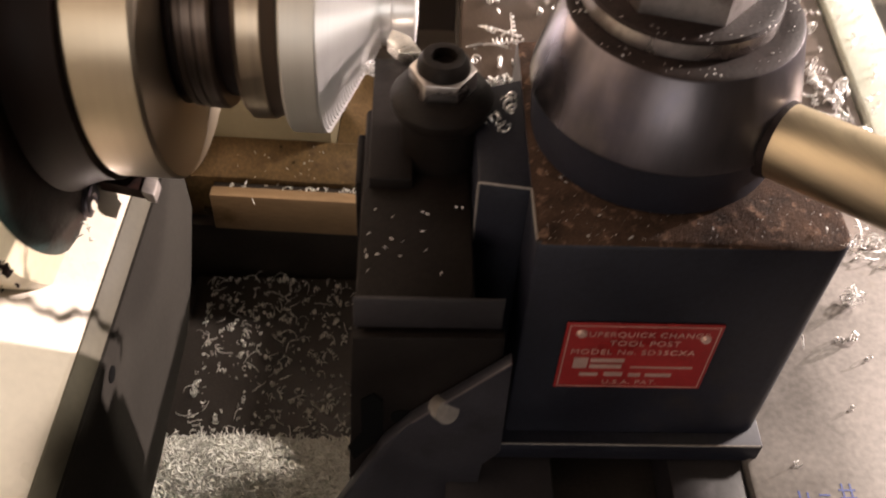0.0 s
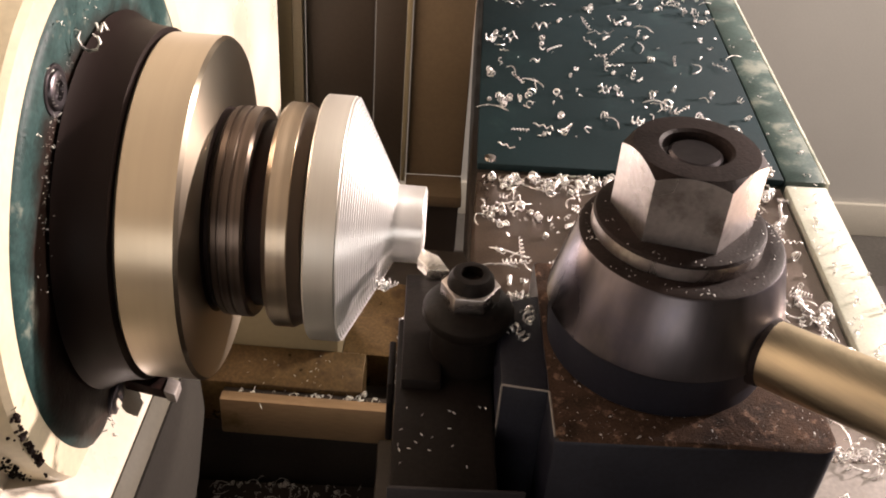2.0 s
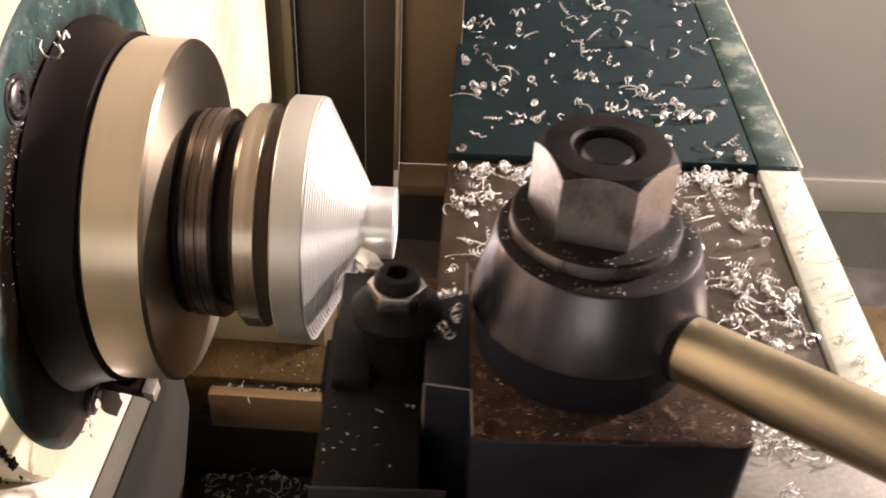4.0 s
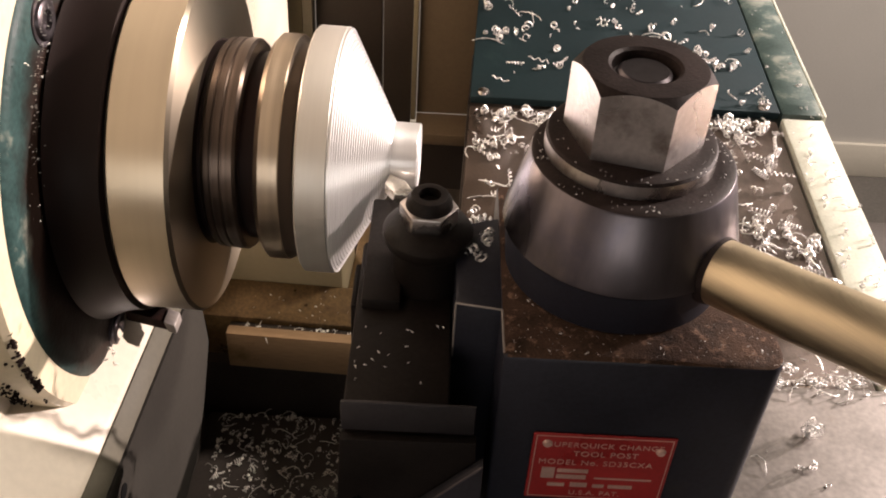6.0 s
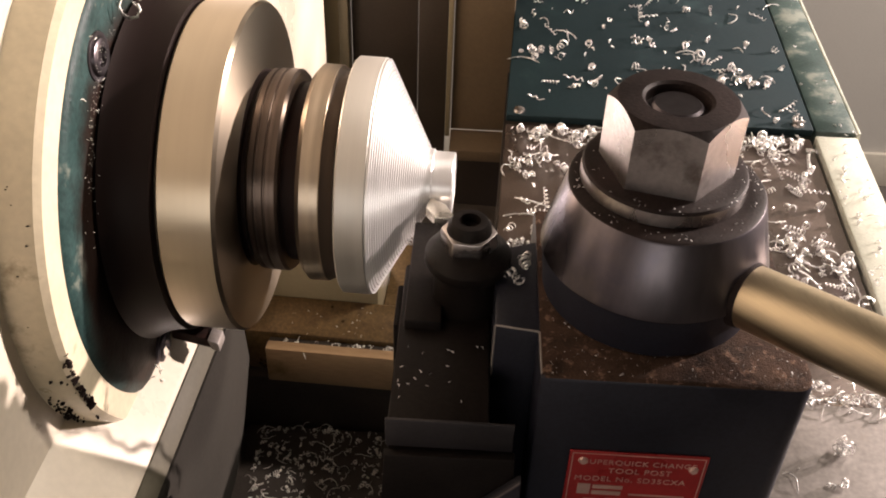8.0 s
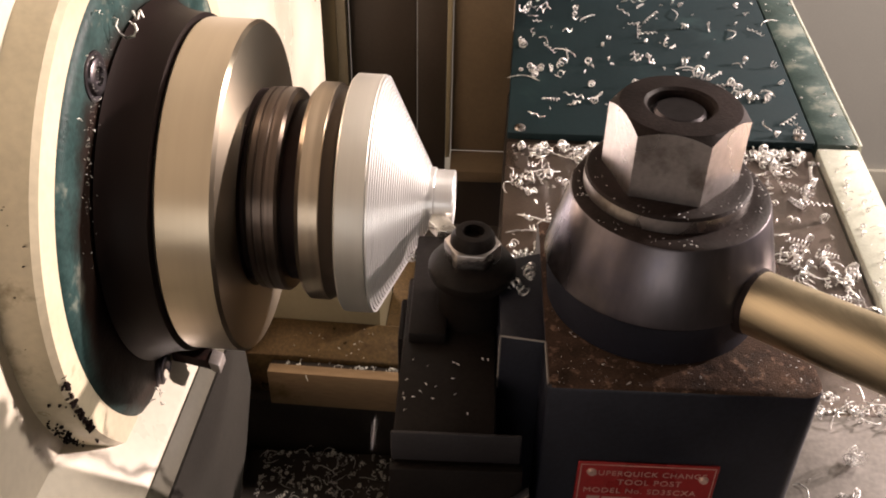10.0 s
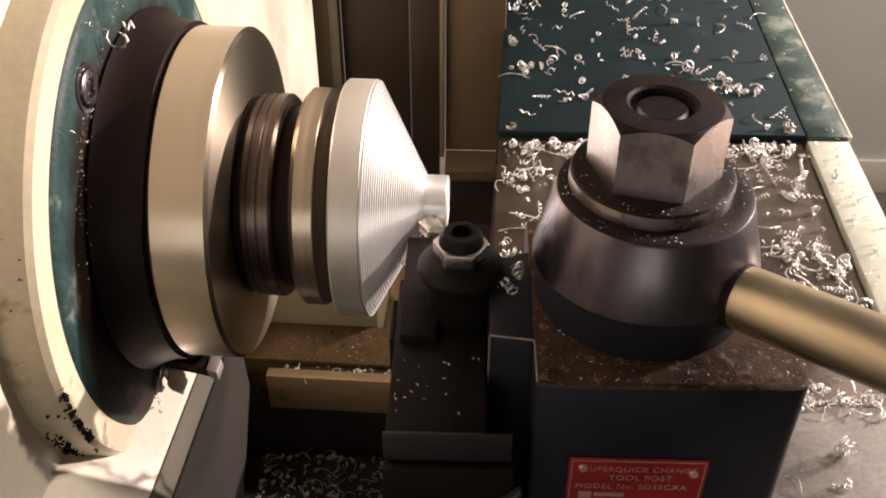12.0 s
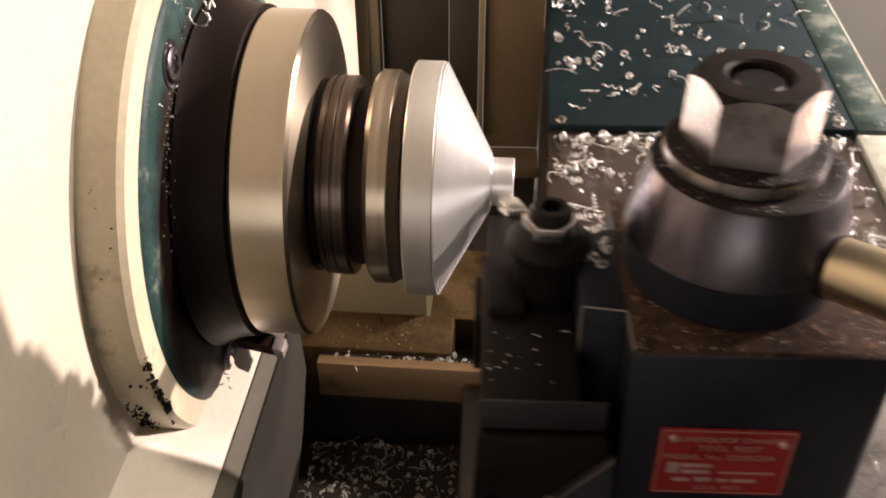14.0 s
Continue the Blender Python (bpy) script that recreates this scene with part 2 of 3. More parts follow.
def prism(outline, axis, a, b, bevel=0.0):
    """A straight prism: the outline in the two other axes, from a to b along the axis."""
    bm = bmesh.new()
    put = {"x": lambda p, q, s: (s, p, q), "y": lambda p, q, s: (p, s, q), "z": lambda p, q, s: (p, q, s)}[axis]
    lo = [bm.verts.new(put(p, q, a)) for p, q in outline]
    hi = [bm.verts.new(put(p, q, b)) for p, q in outline]
    bm.faces.new(lo), bm.faces.new(hi)
    n = len(outline)
    for i in range(n):
        bm.faces.new((lo[i], lo[(i + 1) % n], hi[(i + 1) % n], hi[i]))
    if bevel:
        bmesh.ops.bevel(bm, geom=list(bm.edges), offset=bevel, segments=2, affect="EDGES", profile=0.5)
    return bm


def revolve(profile, centre, axis="x", n=96, close=False):
    """Turn a profile of (along, radius) about an axis through centre. With radius 0 it closes at a point."""
    bm = bmesh.new()
    rings = []
    for s, r in profile:
        ring = []
        for k in range(n if r > 1e-6 else 1):
            a = 2 * math.pi * k / n
            u, w = r * math.cos(a), r * math.sin(a)
            p = (centre[0] + s, centre[1] + u, centre[2] + w) if axis == "x" else (centre[0] + u, centre[1] + w, centre[2] + s)
            ring.append(bm.verts.new(p))
        rings.append(ring)
    for A, B in zip(rings, rings[1:] + (rings[:1] if close else [])):
        for k in range(n):
            j = (k + 1) % n
            q = [A[k % len(A)], A[j % len(A)], B[j % len(B)], B[k % len(B)]]
            q = [v for i, v in enumerate(q) if v not in q[:i]]
            if len(q) > 2:
                bm.faces.new(q)
    return bm


def rod(p, q, r, n=32, r2=None, caps=True):
    p, q = Vector(p), Vector(q)
    bm = bmesh.new()
    bmesh.ops.create_cone(bm, cap_ends=caps, segments=n, radius1=r, radius2=r if r2 is None else r2, depth=(q - p).length)
    turn = (q - p).to_track_quat("Z", "Y").to_matrix().to_4x4()
    bmesh.ops.transform(bm, matrix=Matrix.Translation((p + q) / 2) @ turn, verts=bm.verts)
    return bm


class Swarf:
    """Many curled chips in one mesh."""

    def __init__(self, seed):
        self.v, self.f, self.rnd = [], [], random.Random(seed)

    def tube(self, pts, r):
        base = len(self.v)
        n = len(pts)
        for i, p in enumerate(pts):
            d = (pts[min(i + 1, n - 1)] - pts[max(i - 1, 0)]).normalized()
            a = d.orthogonal().normalized()
            b = d.cross(a)
            k = 1.0 if 0 < i < n - 1 else 0.35
            for j in range(3):
                t = 2 * math.pi * j / 3
                self.v.append(p + (a * math.cos(t) * 1.5 + b * math.sin(t) * 0.7) * r * k)
        for i in range(n - 1):
            for j in range(3):
                o, q = base + 3 * i, (j + 1) % 3
                self.f.append((o + j, o + q, o + 3 + q, o + 3 + j))

    def curl(self, p, size=3.0, length=6.0, turns=2.0, wire=0.35, lift=True):
        R = self.rnd
        az, el = R.uniform(0, 6.283), R.uniform(-0.1, 0.35)
        d = Vector((math.cos(az) * math.cos(el), math.sin(az) * math.cos(el), math.sin(el)))
        a = d.orthogonal().normalized()
        b = d.cross(a)
        ph, bend = R.uniform(0, 6.28), Vector((R.uniform(-1, 1), R.uniform(-1, 1), 0)) * length * 0.25
        n = max(6, int(turns * 9))
        pts = []
        for i in range(n + 1):
            s = i / n
            t = ph + 2 * math.pi * turns * s
            r = size * (0.75 + 0.25 * math.sin(3 * s + ph))
            pts.append(Vector(p) + d * length * (s - 0.5) + bend * (s - 0.5) ** 2 + (a * math.cos(t) + b * math.sin(t)) * r)
        if lift:
            low = min(q.z for q in pts)
            pts = [q + Vector((0, 0, p[2] - low + wire * 0.5)) for q in pts]
        self.tube(pts, wire)

    def wisp(self, p, length=14.0, wire=0.28):
        R = self.rnd
        a, k = R.uniform(0, 6.283), R.uniform(-2.6, 2.6)
        pts, q = [], Vector(p)
        for i in range(11):
            pts.append(Vector((q.x, q.y, p[2] + wire + 2.0 * math.sin(math.pi * i / 10) * R.uniform(0.6, 1))))
            a += k / 10 + R.uniform(-0.25, 0.25)
            q = q + Vector((math.cos(a), math.sin(a), 0)) * length / 10
        self.tube(pts, wire)

    def bit(self, p, size=1.2):
        R = self.rnd
        d = Vector((R.uniform(-1, 1), R.uniform(-1, 1), R.uniform(-0.2, 0.6))).normalized() * size
        c = Vector((R.uniform(-1, 1), R.uniform(-1, 1), R.uniform(0, 1))) * size * 0.5
        q = Vector(p) + Vector((0, 0, size * 0.5))
        self.tube([q - d, q + c, q + d], size * 0.3)

    def mixed(self, p, k=1.0):
        x = self.rnd.random()
        if x < 0.34:
            self.bit(p, self.rnd.uniform(0.8, 1.9) * k)
        elif x < 0.86:
            self.curl(p, self.rnd.uniform(1.2, 2.6) * k, self.rnd.uniform(2, 9) * k, self.rnd.uniform(1, 3.2), self.rnd.uniform(0.3, 0.5) * k)
        else:
            self.wisp(p, self.rnd.uniform(9, 22) * k, 0.33 * k)

    def make(self, name, mat, label, category="metal chips", base=(0, 0, 0)):
        me = bpy.data.meshes.new(name)
        b = Vector(base)
        me.from_pydata([tuple((q - b) * 0.001) for q in self.v], [], self.f)
        for f in me.polygons:
            f.use_smooth = True
        me.materials.append(mat)
        ob = new(name, me)
        ob.location = mm(*base)
        return tagged(ob, label, category, kind="stuff")


MOVING = []       # what rides on the cross slide
SPIN_Y, SPIN_Z = 125.7, -12.1      # the spindle's axis
SKEW = 0.045      # the cross slide's ways stand this much off square to the tool post


TURN = Matrix.Translation(mm(-70, SPIN_Y, SPIN_Z)) @ Matrix.Rotation(-SKEW, 4, "Z") @ Matrix.Translation(-mm(-70, SPIN_Y, SPIN_Z))


def along_lathe(ob):
    """Turn a finished thing from the tool post's square to the spindle's."""
    bpy.context.view_layer.update()
    ob.matrix_world = TURN @ ob.matrix_world
    return ob


def skewed(bm, y0=417.0):
    for v in bm.verts:
        v.co.x += SKEW * (v.co.y - y0)
    return bm


# ---- the shop ----
structure("floor", box(-3000, 3000, -2500, 2000, -FLOOR - 60, -FLOOR), CONCRETE, "dark grey concrete workshop floor", "floor")
structure("wall_north", box(-3000, 3000, 1900, 2000, -FLOOR, 1500), WALL, "grey plastered workshop wall behind the lathe", "wall")
structure("wall_east", box(3000, 3100, -2500, 1900, -FLOOR, 1500), WALL, "grey plastered side wall", "wall")
structure("wall_west", box(-3100, -3000, -2500, 1900, -FLOOR, 1500), WALL, "grey plastered side wall", "wall")
structure("wall_south", box(-3000, 3000, -2600, -2500, -FLOOR, 1500), WALL, "grey plastered wall behind the operator", "wall")
# Unseen frame added on the solid wall, only to surround the fill light.
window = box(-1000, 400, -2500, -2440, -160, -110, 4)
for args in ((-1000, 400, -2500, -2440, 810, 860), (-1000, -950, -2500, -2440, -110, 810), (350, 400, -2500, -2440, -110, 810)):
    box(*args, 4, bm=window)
structure("added_window_frame", window, SKIRT, "added unseen window frame round the fill light", "window")
structure("ceiling", box(-3100, 3100, -2600, 2000, 1500, 1560), WALL, "pale grey workshop ceiling", "ceiling")
structure("baseboard", box(-2990, 2990, 1888, 1900, -FLOOR, -FLOOR + 97, 2), SKIRT, "pale painted skirting board along the wall", "baseboard")


# ---- headstock ----
def headstock():
    h = thing("headstock", (-300, 125, -330), "cream enamelled lathe headstock with oil stains", "headstock")
    AX = (0, SPIN_Y, SPIN_Z)
    part("casting", box(-700, -182.2, -150, 560, -330, 330, 9, 3), CREAM, h)
    part("ledge", prism([(-200, -50), (-190, -62), (-155.4, -97.4), (-154.4, -99.2), (-154.4, -112), (-200, -112)], "y", -150, 150, 0.5), CREAM, h, "sloping cream ledge below the boss")
    part("ledge_front", prism([(-155, -99.4), (-153.6, -99.0), (-148.6, -107.6), (-148.9, -108.4), (-155, -108.6)], "y", -150, 149, 0.3), LEDGE_SHADE, h, "front of the cream ledge, shade painted olive")
    part("lower_face", prism([(-150, -109.2), (146, -109.2), (150, -158), (128, -186), (105, -204), (40, -212), (-150, -212)], "x", -200, -147.8, 0.8), GREY_SHADE, h, "lower end face, grey paint darkened for its shade")
    # The shade below the overhang is put into this part's dark colour.
    part("recess", prism([(-150, -213), (40, -213), (104, -205), (128, -188), (190, -188), (190, -330), (-150, -330)], "x", -220, -172, 0.8), DARK, h, "recess under the headstock, coloured dark for its shade")
    part("hole", rod((-148.5, 25, -121), (-147.4, 25, -121), 3.4, 20), HOLE_SHADE, h, "small hole, its shade painted on a disc")
    part("key_tab", prism([(-163, -83), (-147, -87.5), (-144, -91), (-145, -93), (-163, -89)], "y", 92, 101, 0.6), NOSE, h, "dark locking tab under the chuck")
    part("key_tab_end", prism([(-146, -87), (-141, -89), (-140.6, -94), (-144.5, -93)], "y", 91, 100, 0.5), STEEL_GREY, h, "bright end of the locking tab")
    part("boss", revolve([(-189, 117), (-172, 115.5), (-168.5, 114.8), (-166.2, 113), (-166, 102.2), (-180, 102.2)], AX, n=128), CREAM_WORN, h, "stained cream spindle boss", sharp=25)
    part("cover_ring", revolve([(-180, 102.4), (-166.8, 102.4), (-165.4, 101), (-164.4, 97), (-164.4, 60)], AX, n=128), COVER, h, "scraped teal bearing cover, black oil and painted chuck shadow round the nose", at=(-165, SPIN_Y, SPIN_Z))
    rnd = random.Random(41)
    dirt = bmesh.new()
    for k in range(195):
        if k < 60 or 104 < k < 125:
            a, x, r = radians(rnd.uniform(184, 203)), -166.6 + rnd.gauss(0, 0.5), 113.8 + rnd.gauss(0, 0.6)
        elif k < 85 or k >= 125:
            a, x, r = radians(rnd.gauss(206, 4.5)), -181.5 + abs(rnd.gauss(0, 3.5)), 116.2
        else:
            a, x, r = radians(rnd.uniform(150, 215)), rnd.uniform(-186, -167), 115.8
        lump = bmesh.new()
        bmesh.ops.create_icosphere(lump, subdivisions=1, radius=rnd.uniform(0.4, 1.25) if k < 85 else rnd.uniform(0.25, 0.75))
        for v in lump.verts:
            v.co = Vector((v.co.x * rnd.uniform(0.7, 1.3), v.co.y * rnd.uniform(0.3, 0.6), v.co.z * rnd.uniform(0.8, 1.6)))
        bmesh.ops.transform(lump, matrix=Matrix.Translation((x, SPIN_Y + r * math.cos(a), SPIN_Z + r * math.sin(a))) @ Matrix.Rotation(a - math.pi / 2, 4, "X"), verts=lump.verts)
        join(dirt, lump)
    tagged(part("grease", dirt, NOSE, h), "black grease and grit stuck on the boss", kind="stuff")
    for k in range(3):
        a = radians(120.6 - 120 * k)
        c = (0, SPIN_Y + 85.7 * math.cos(a), SPIN_Z + 85.7 * math.sin(a))
        part("cap_screw", revolve([(-164.6, 9.4), (-163.9, 9.0), (-163.9, 7.4), (-164.2, 7.2), (-163.0, 6.8), (-162.6, 6.2), (-162.6, 3.6), (-164.2, 3.2), (-164.2, 0)], c, n=28), HUB, h, "dark socket-head screw")
    return h


along_lathe(headstock())


# ---- spindle: nose and collet chuck turn together ----
def spindle_nose():
    t = thing("collet_chuck", (-145, SPIN_Y, SPIN_Z), "ground steel collet chuck on an oily black spindle nose", "chuck")
    AX = (0, SPIN_Y, SPIN_Z)
    part("nose", revolve([(-164.5, 78.5), (-162.5, 77), (-158, 75), (-153, 73.6), (-147, 73), (-146.2, 69)], AX, n=128), NOSE, t, "oily black spindle nose")
    part("collar", revolve([(-146.2, 60), (-146.2, 69.5), (-145.4, 70.8), (-144.6, 71.4), (-124.4, 71.4), (-122.9, 70.2), (-122.5, 66), (-122.5, 40)], AX, n=160), STEEL, t, "bright ground collar", sharp=25)
    part("closer", revolve([(-120.5, 40), (-119.2, 42.6), (-118.2, 43.6), (-116.2, 43.8), (-115.9, 43.3), (-115.5, 43.3), (-115.2, 43.9), (-112.4, 43.9), (-112.0, 43.4), (-111.5, 43.4), (-111.1, 44.0), (-107.4, 44.0), (-106.2, 43), (-105.8, 38)], AX, n=128), STEEL_CLOSER, t, "dark turned closing ring")
    # Neck and groove are coloured black for the shade between the rings.
    part("neck", revolve([(-123, 44.5), (-122.2, 42), (-121.6, 40.6), (-118.5, 40.4)], AX, n=96), NOSE, t, "neck behind the closing ring, coloured black for its shade")
    part("groove", revolve([(-106, 39), (-97, 39)], AX, n=96), NOSE, t, "groove, its shade coloured black")
    part("nut_ring", revolve([(-99.2, 36), (-99.0, 44.6), (-96.8, 47), (-89.4, 47), (-89.0, 46.6)], AX, n=128), STEEL_DARK, t, "dark turned collet nut")
    # Same steel ring; the bevel's darker side is done by colour.
    part("nut_lip", revolve([(-89.0, 46.6), (-85.6, 44.6), (-84.4, 43.4), (-84.2, 30)], AX, n=128), LIP, t, "bevel of the collet nut, its shade painted dark brown")
    part("face_gap", revolve([(-85, 40), (-80, 40)], AX, n=96), NOSE, t, "black gap")
    return t


chuck = along_lathe(spindle_nose())
chuck.location.x += 0.0014

RIM_X, RIM_R, TIP_X, SLOPE = -68.8, 51.2, -37.3, 0.545
CUTS = [(1.32, 17.4), (4.0, 16.3), (6.45, 15.2), (8.65, 14.2), (10.55, 13.3), (12.36, 12.5), (13.93, 11.6)]     # end of each pass, and the stub's radius before it
CORE = 10.7


def base_of(r):
    return RIM_X + (RIM_R - r) * SLOPE


def workpiece():
    t = thing("workpiece", (-81, SPIN_Y, SPIN_Z), "turned aluminium cone with a fine stepped face and short stub", "workpiece")
    AX = (0, SPIN_Y, SPIN_Z)
    part("rim", revolve([(-81.2, 30), (-81.2, 50.4), (-80.4, 51.3), (-69.2, 51.3), (-68.8, 50.9)], AX, n=160), ALU_RIM, t, "matt turned rim")
    prof = [(RIM_X, 50.9)]
    step = 1.35
    r = 50.9
    while r - step > CORE:
        x = RIM_X + (RIM_R - r + step) * SLOPE
        prof += [(x, r), (x, r - step)]
        r -= step
    prof += [(base_of(CORE), CORE), (base_of(CORE), 5)]
    part("cone", revolve(prof, AX, n=160), ALU, t, "finely stepped cone", sharp=20)
    part("core", revolve([(-60, CORE), (TIP_X - 0.4, CORE), (TIP_X, CORE - 0.4), (TIP_X, 0)], AX, n=96), ALU, t, "stub")
    sleeves = []
    for k, (end, rad) in enumerate(CUTS):
        inner = CUTS[k + 1][1] if k + 1 < len(CUTS) else CORE
        x0 = base_of(rad) - 1.5
        s = part("layer", revolve([(x0, inner + 0.02), (x0, rad), (TIP_X - 0.4, rad), (TIP_X, rad - 0.4), (TIP_X, inner + 0.02)], AX, n=96, close=True), ALU, t, "layer of the stub still to be turned away", at=(-81, SPIN_Y, SPIN_Z))
        sleeves.append(s)
    return t, sleeves


piece, layers = workpiece()
along_lathe(piece)


# ---- bed below the chuck ----
def bed():
    b = thing("lathe_bed", (-80, 260, -400), "lathe bed with oil-stained ground ways", "lathe bed")
    part("front_way", box(-157, 620, 205, 213, -236, -207, 1.2), BED, b, "ground front way")
    part("way_top", box(-157, 620, 213, 219, -240, -210, 0.6), DARK, b, "dark groove full of chips")
    part("vee_way", prism([(219, -206), (243, -196), (250, -206), (250, -240), (219, -240)], "x", -190, -72, 0.8), BED_GOLD, b, "stained vee way")
    part("web", box(-190, 620, 211, 260, -420, -240), DARK, b, "dark bed side")
    part("gap_block", box(-230, -90, 243.5, 300, -240, -120, 1.5), PANEL_SAND, b, "sand painted gap block")
    part("rear_way", box(-90, 620, 262, 340, -260, -214, 2), BED_GOLD, b, "yellow oil-stained rear way")
    part("rear_web", box(-230, 620, 340, 420, -420, -240, 2), DARK, b, "dark rear bed wall")
    return b


along_lathe(bed())
structure("chip_pan", box(-420, 300, -330, 640, -440, -400, 4), DARK, "dark oily chip pan under the bed", "chip pan")
structure("drip_tray", box(-172, 620, -140, 211, -300, -283, 2), DARK, "dark oily drip tray below the chuck", "tray")

# ---- splash guard behind the lathe ----
guard = thing("splash_guard", (-60, 600, -400), "folded brown and cream sheet-metal splash guard", "splash guard")
part("cream_panel", box(-700, -177, 560, 604, -400, 420, 2), GUARD_CREAM, guard, "cream enamelled panel")
part("sand_panel", box(-176, -156, 590, 604, -400, 420, 1), PANEL_SAND, guard, "sand painted fold")
part("edge_strip", box(-155, -146, 584, 604, -400, 420, 1), GUARD_CREAM, guard, "cream edge strip")
part("shade_panel", box(-145, -84, 600, 610, -400, 420, 1), PANEL_SHADE, guard, "guard panel, its shade painted dark")
part("fold", box(-83, -56, 597, 607, -400, 420, 1), PANEL_SHADE, guard)
part("fold_edge", box(-55.5, -51, 590, 604, -286, 420, 0.8), PANEL_SAND, guard, "pale folded edge")
part("brown_panel", box(-50, 4, 598, 608, -282, 420, 1), PANEL, guard, "brown panel")
part("ledge", box(-50, 4, 560, 598, -294, -282, 1), PANEL, guard, "pale ledge")
part("lower_panel", box(-50, 4, 600, 610, -400, -295, 1), PANEL_SHADE, guard)


# ---- cross slide, its cover and side ----
def cross_slide():
    c = thing("cross_slide", (110, 200, -215), "oily brown cross slide with teal way cover and worn pale side", "cross slide")
    part("table", skewed(box(0.5, 231.5, -90, 416, -215, -160.5, 1.2)), SLIDE, c, "oily brown table")
    cover = part("way_cover", skewed(box(0, 233, 417.5, 1250, -160, -153.6, 1.4)), TEAL, c, "teal enamelled way cover")
    for x, y in ((10, 424), (222, 424), (118, 424)):
        part("cover_screw", revolve([(-153.7, 4.6), (-151.6, 4.0), (-150.8, 2.6), (-150.8, 0)], (x, y, 0), "z", 20), NUT, cover, "small dark screw")
    part("side_strip", skewed(box(234.2, 266, -90, 416, -215, -157, 1.6)), STRIP, c, "worn pale green side strip")
    part("side_strip", skewed(box(234.2, 265.5, 417, 1250, -215, -154, 1.6)), TEAL_STRIP, c, "teal side strip with worn paint")
    part("edge_line", skewed(box(265.7, 268.6, 417, 1250, -215, -154.4, 0.9)), STRIP, c, "outer edge rubbed to the pale primer")
    part("skirt", skewed(box(-2, 262, -88, 1248, -300, -216, 2)), DARK, c)
    part("saddle", box(-60, -3, -60, 196, -282, -216, 2), DARK, c, "dark oily saddle wing")
    return c


MOVING.append(cross_slide())


def compound():
    c = thing("compound_slide", (60, 0, -160), "grey steel compound slide with T-slot", "compound slide")
    part("top", box(-4, 92, -5, 100, -110, -99.5, 0.8), BLACK, c, "black base plate")
    # Thin rod gives the base plate its bright front edge.
    part("edge_line", rod((-3, -4.8, -99.8), (91, -4.8, -99.8), 0.45, 8), STEEL_GREY, c, "edge rod for bare wear and highlight")
    part("block", box(88, 205, -160, 96, -160, -108, 1.6), STEEL_GREY, c, "worn grey steel top")
    part("block", box(60, 87.6, -70, 96, -160, -111, 1.2), HOLDER_FACE, c, "dark grey slot flank")
    part("block", box(-20, 18, -70, 96, -160, -111, 1.2), HOLDER_FACE, c, "dark grey slot flank")
    for x, y, w, h in ((104, -20, 0.7, 5), (107, -21, 0.7, 6), (113, -19, 4, 0.7), (120, -18, 0.7, 7), (123, -18, 0.7, 7), (121.5, -17, 6, 0.7), (121.5, -20, 6, 0.7), (99, -27, 5, 0.7), (128, -27, 0.7, 5)):
        part("ink_mark", box(x - w / 2, x + w / 2, y - h / 2, y + h / 2, -108.1, -107.85), INK, c, "blue ink scribble")
    part("slot", box(18.4, 59.6, -68, 96, -160, -130), DARK, c, "dark T-slot")
    return c


MOVING.append(compound())


# ---- tool post ----
def hexagon(cx, cy, r, turn):
    return [(cx + r * math.cos(radians(60 * k + turn)), cy + r * math.sin(radians(60 * k + turn))) for k in range(6)]


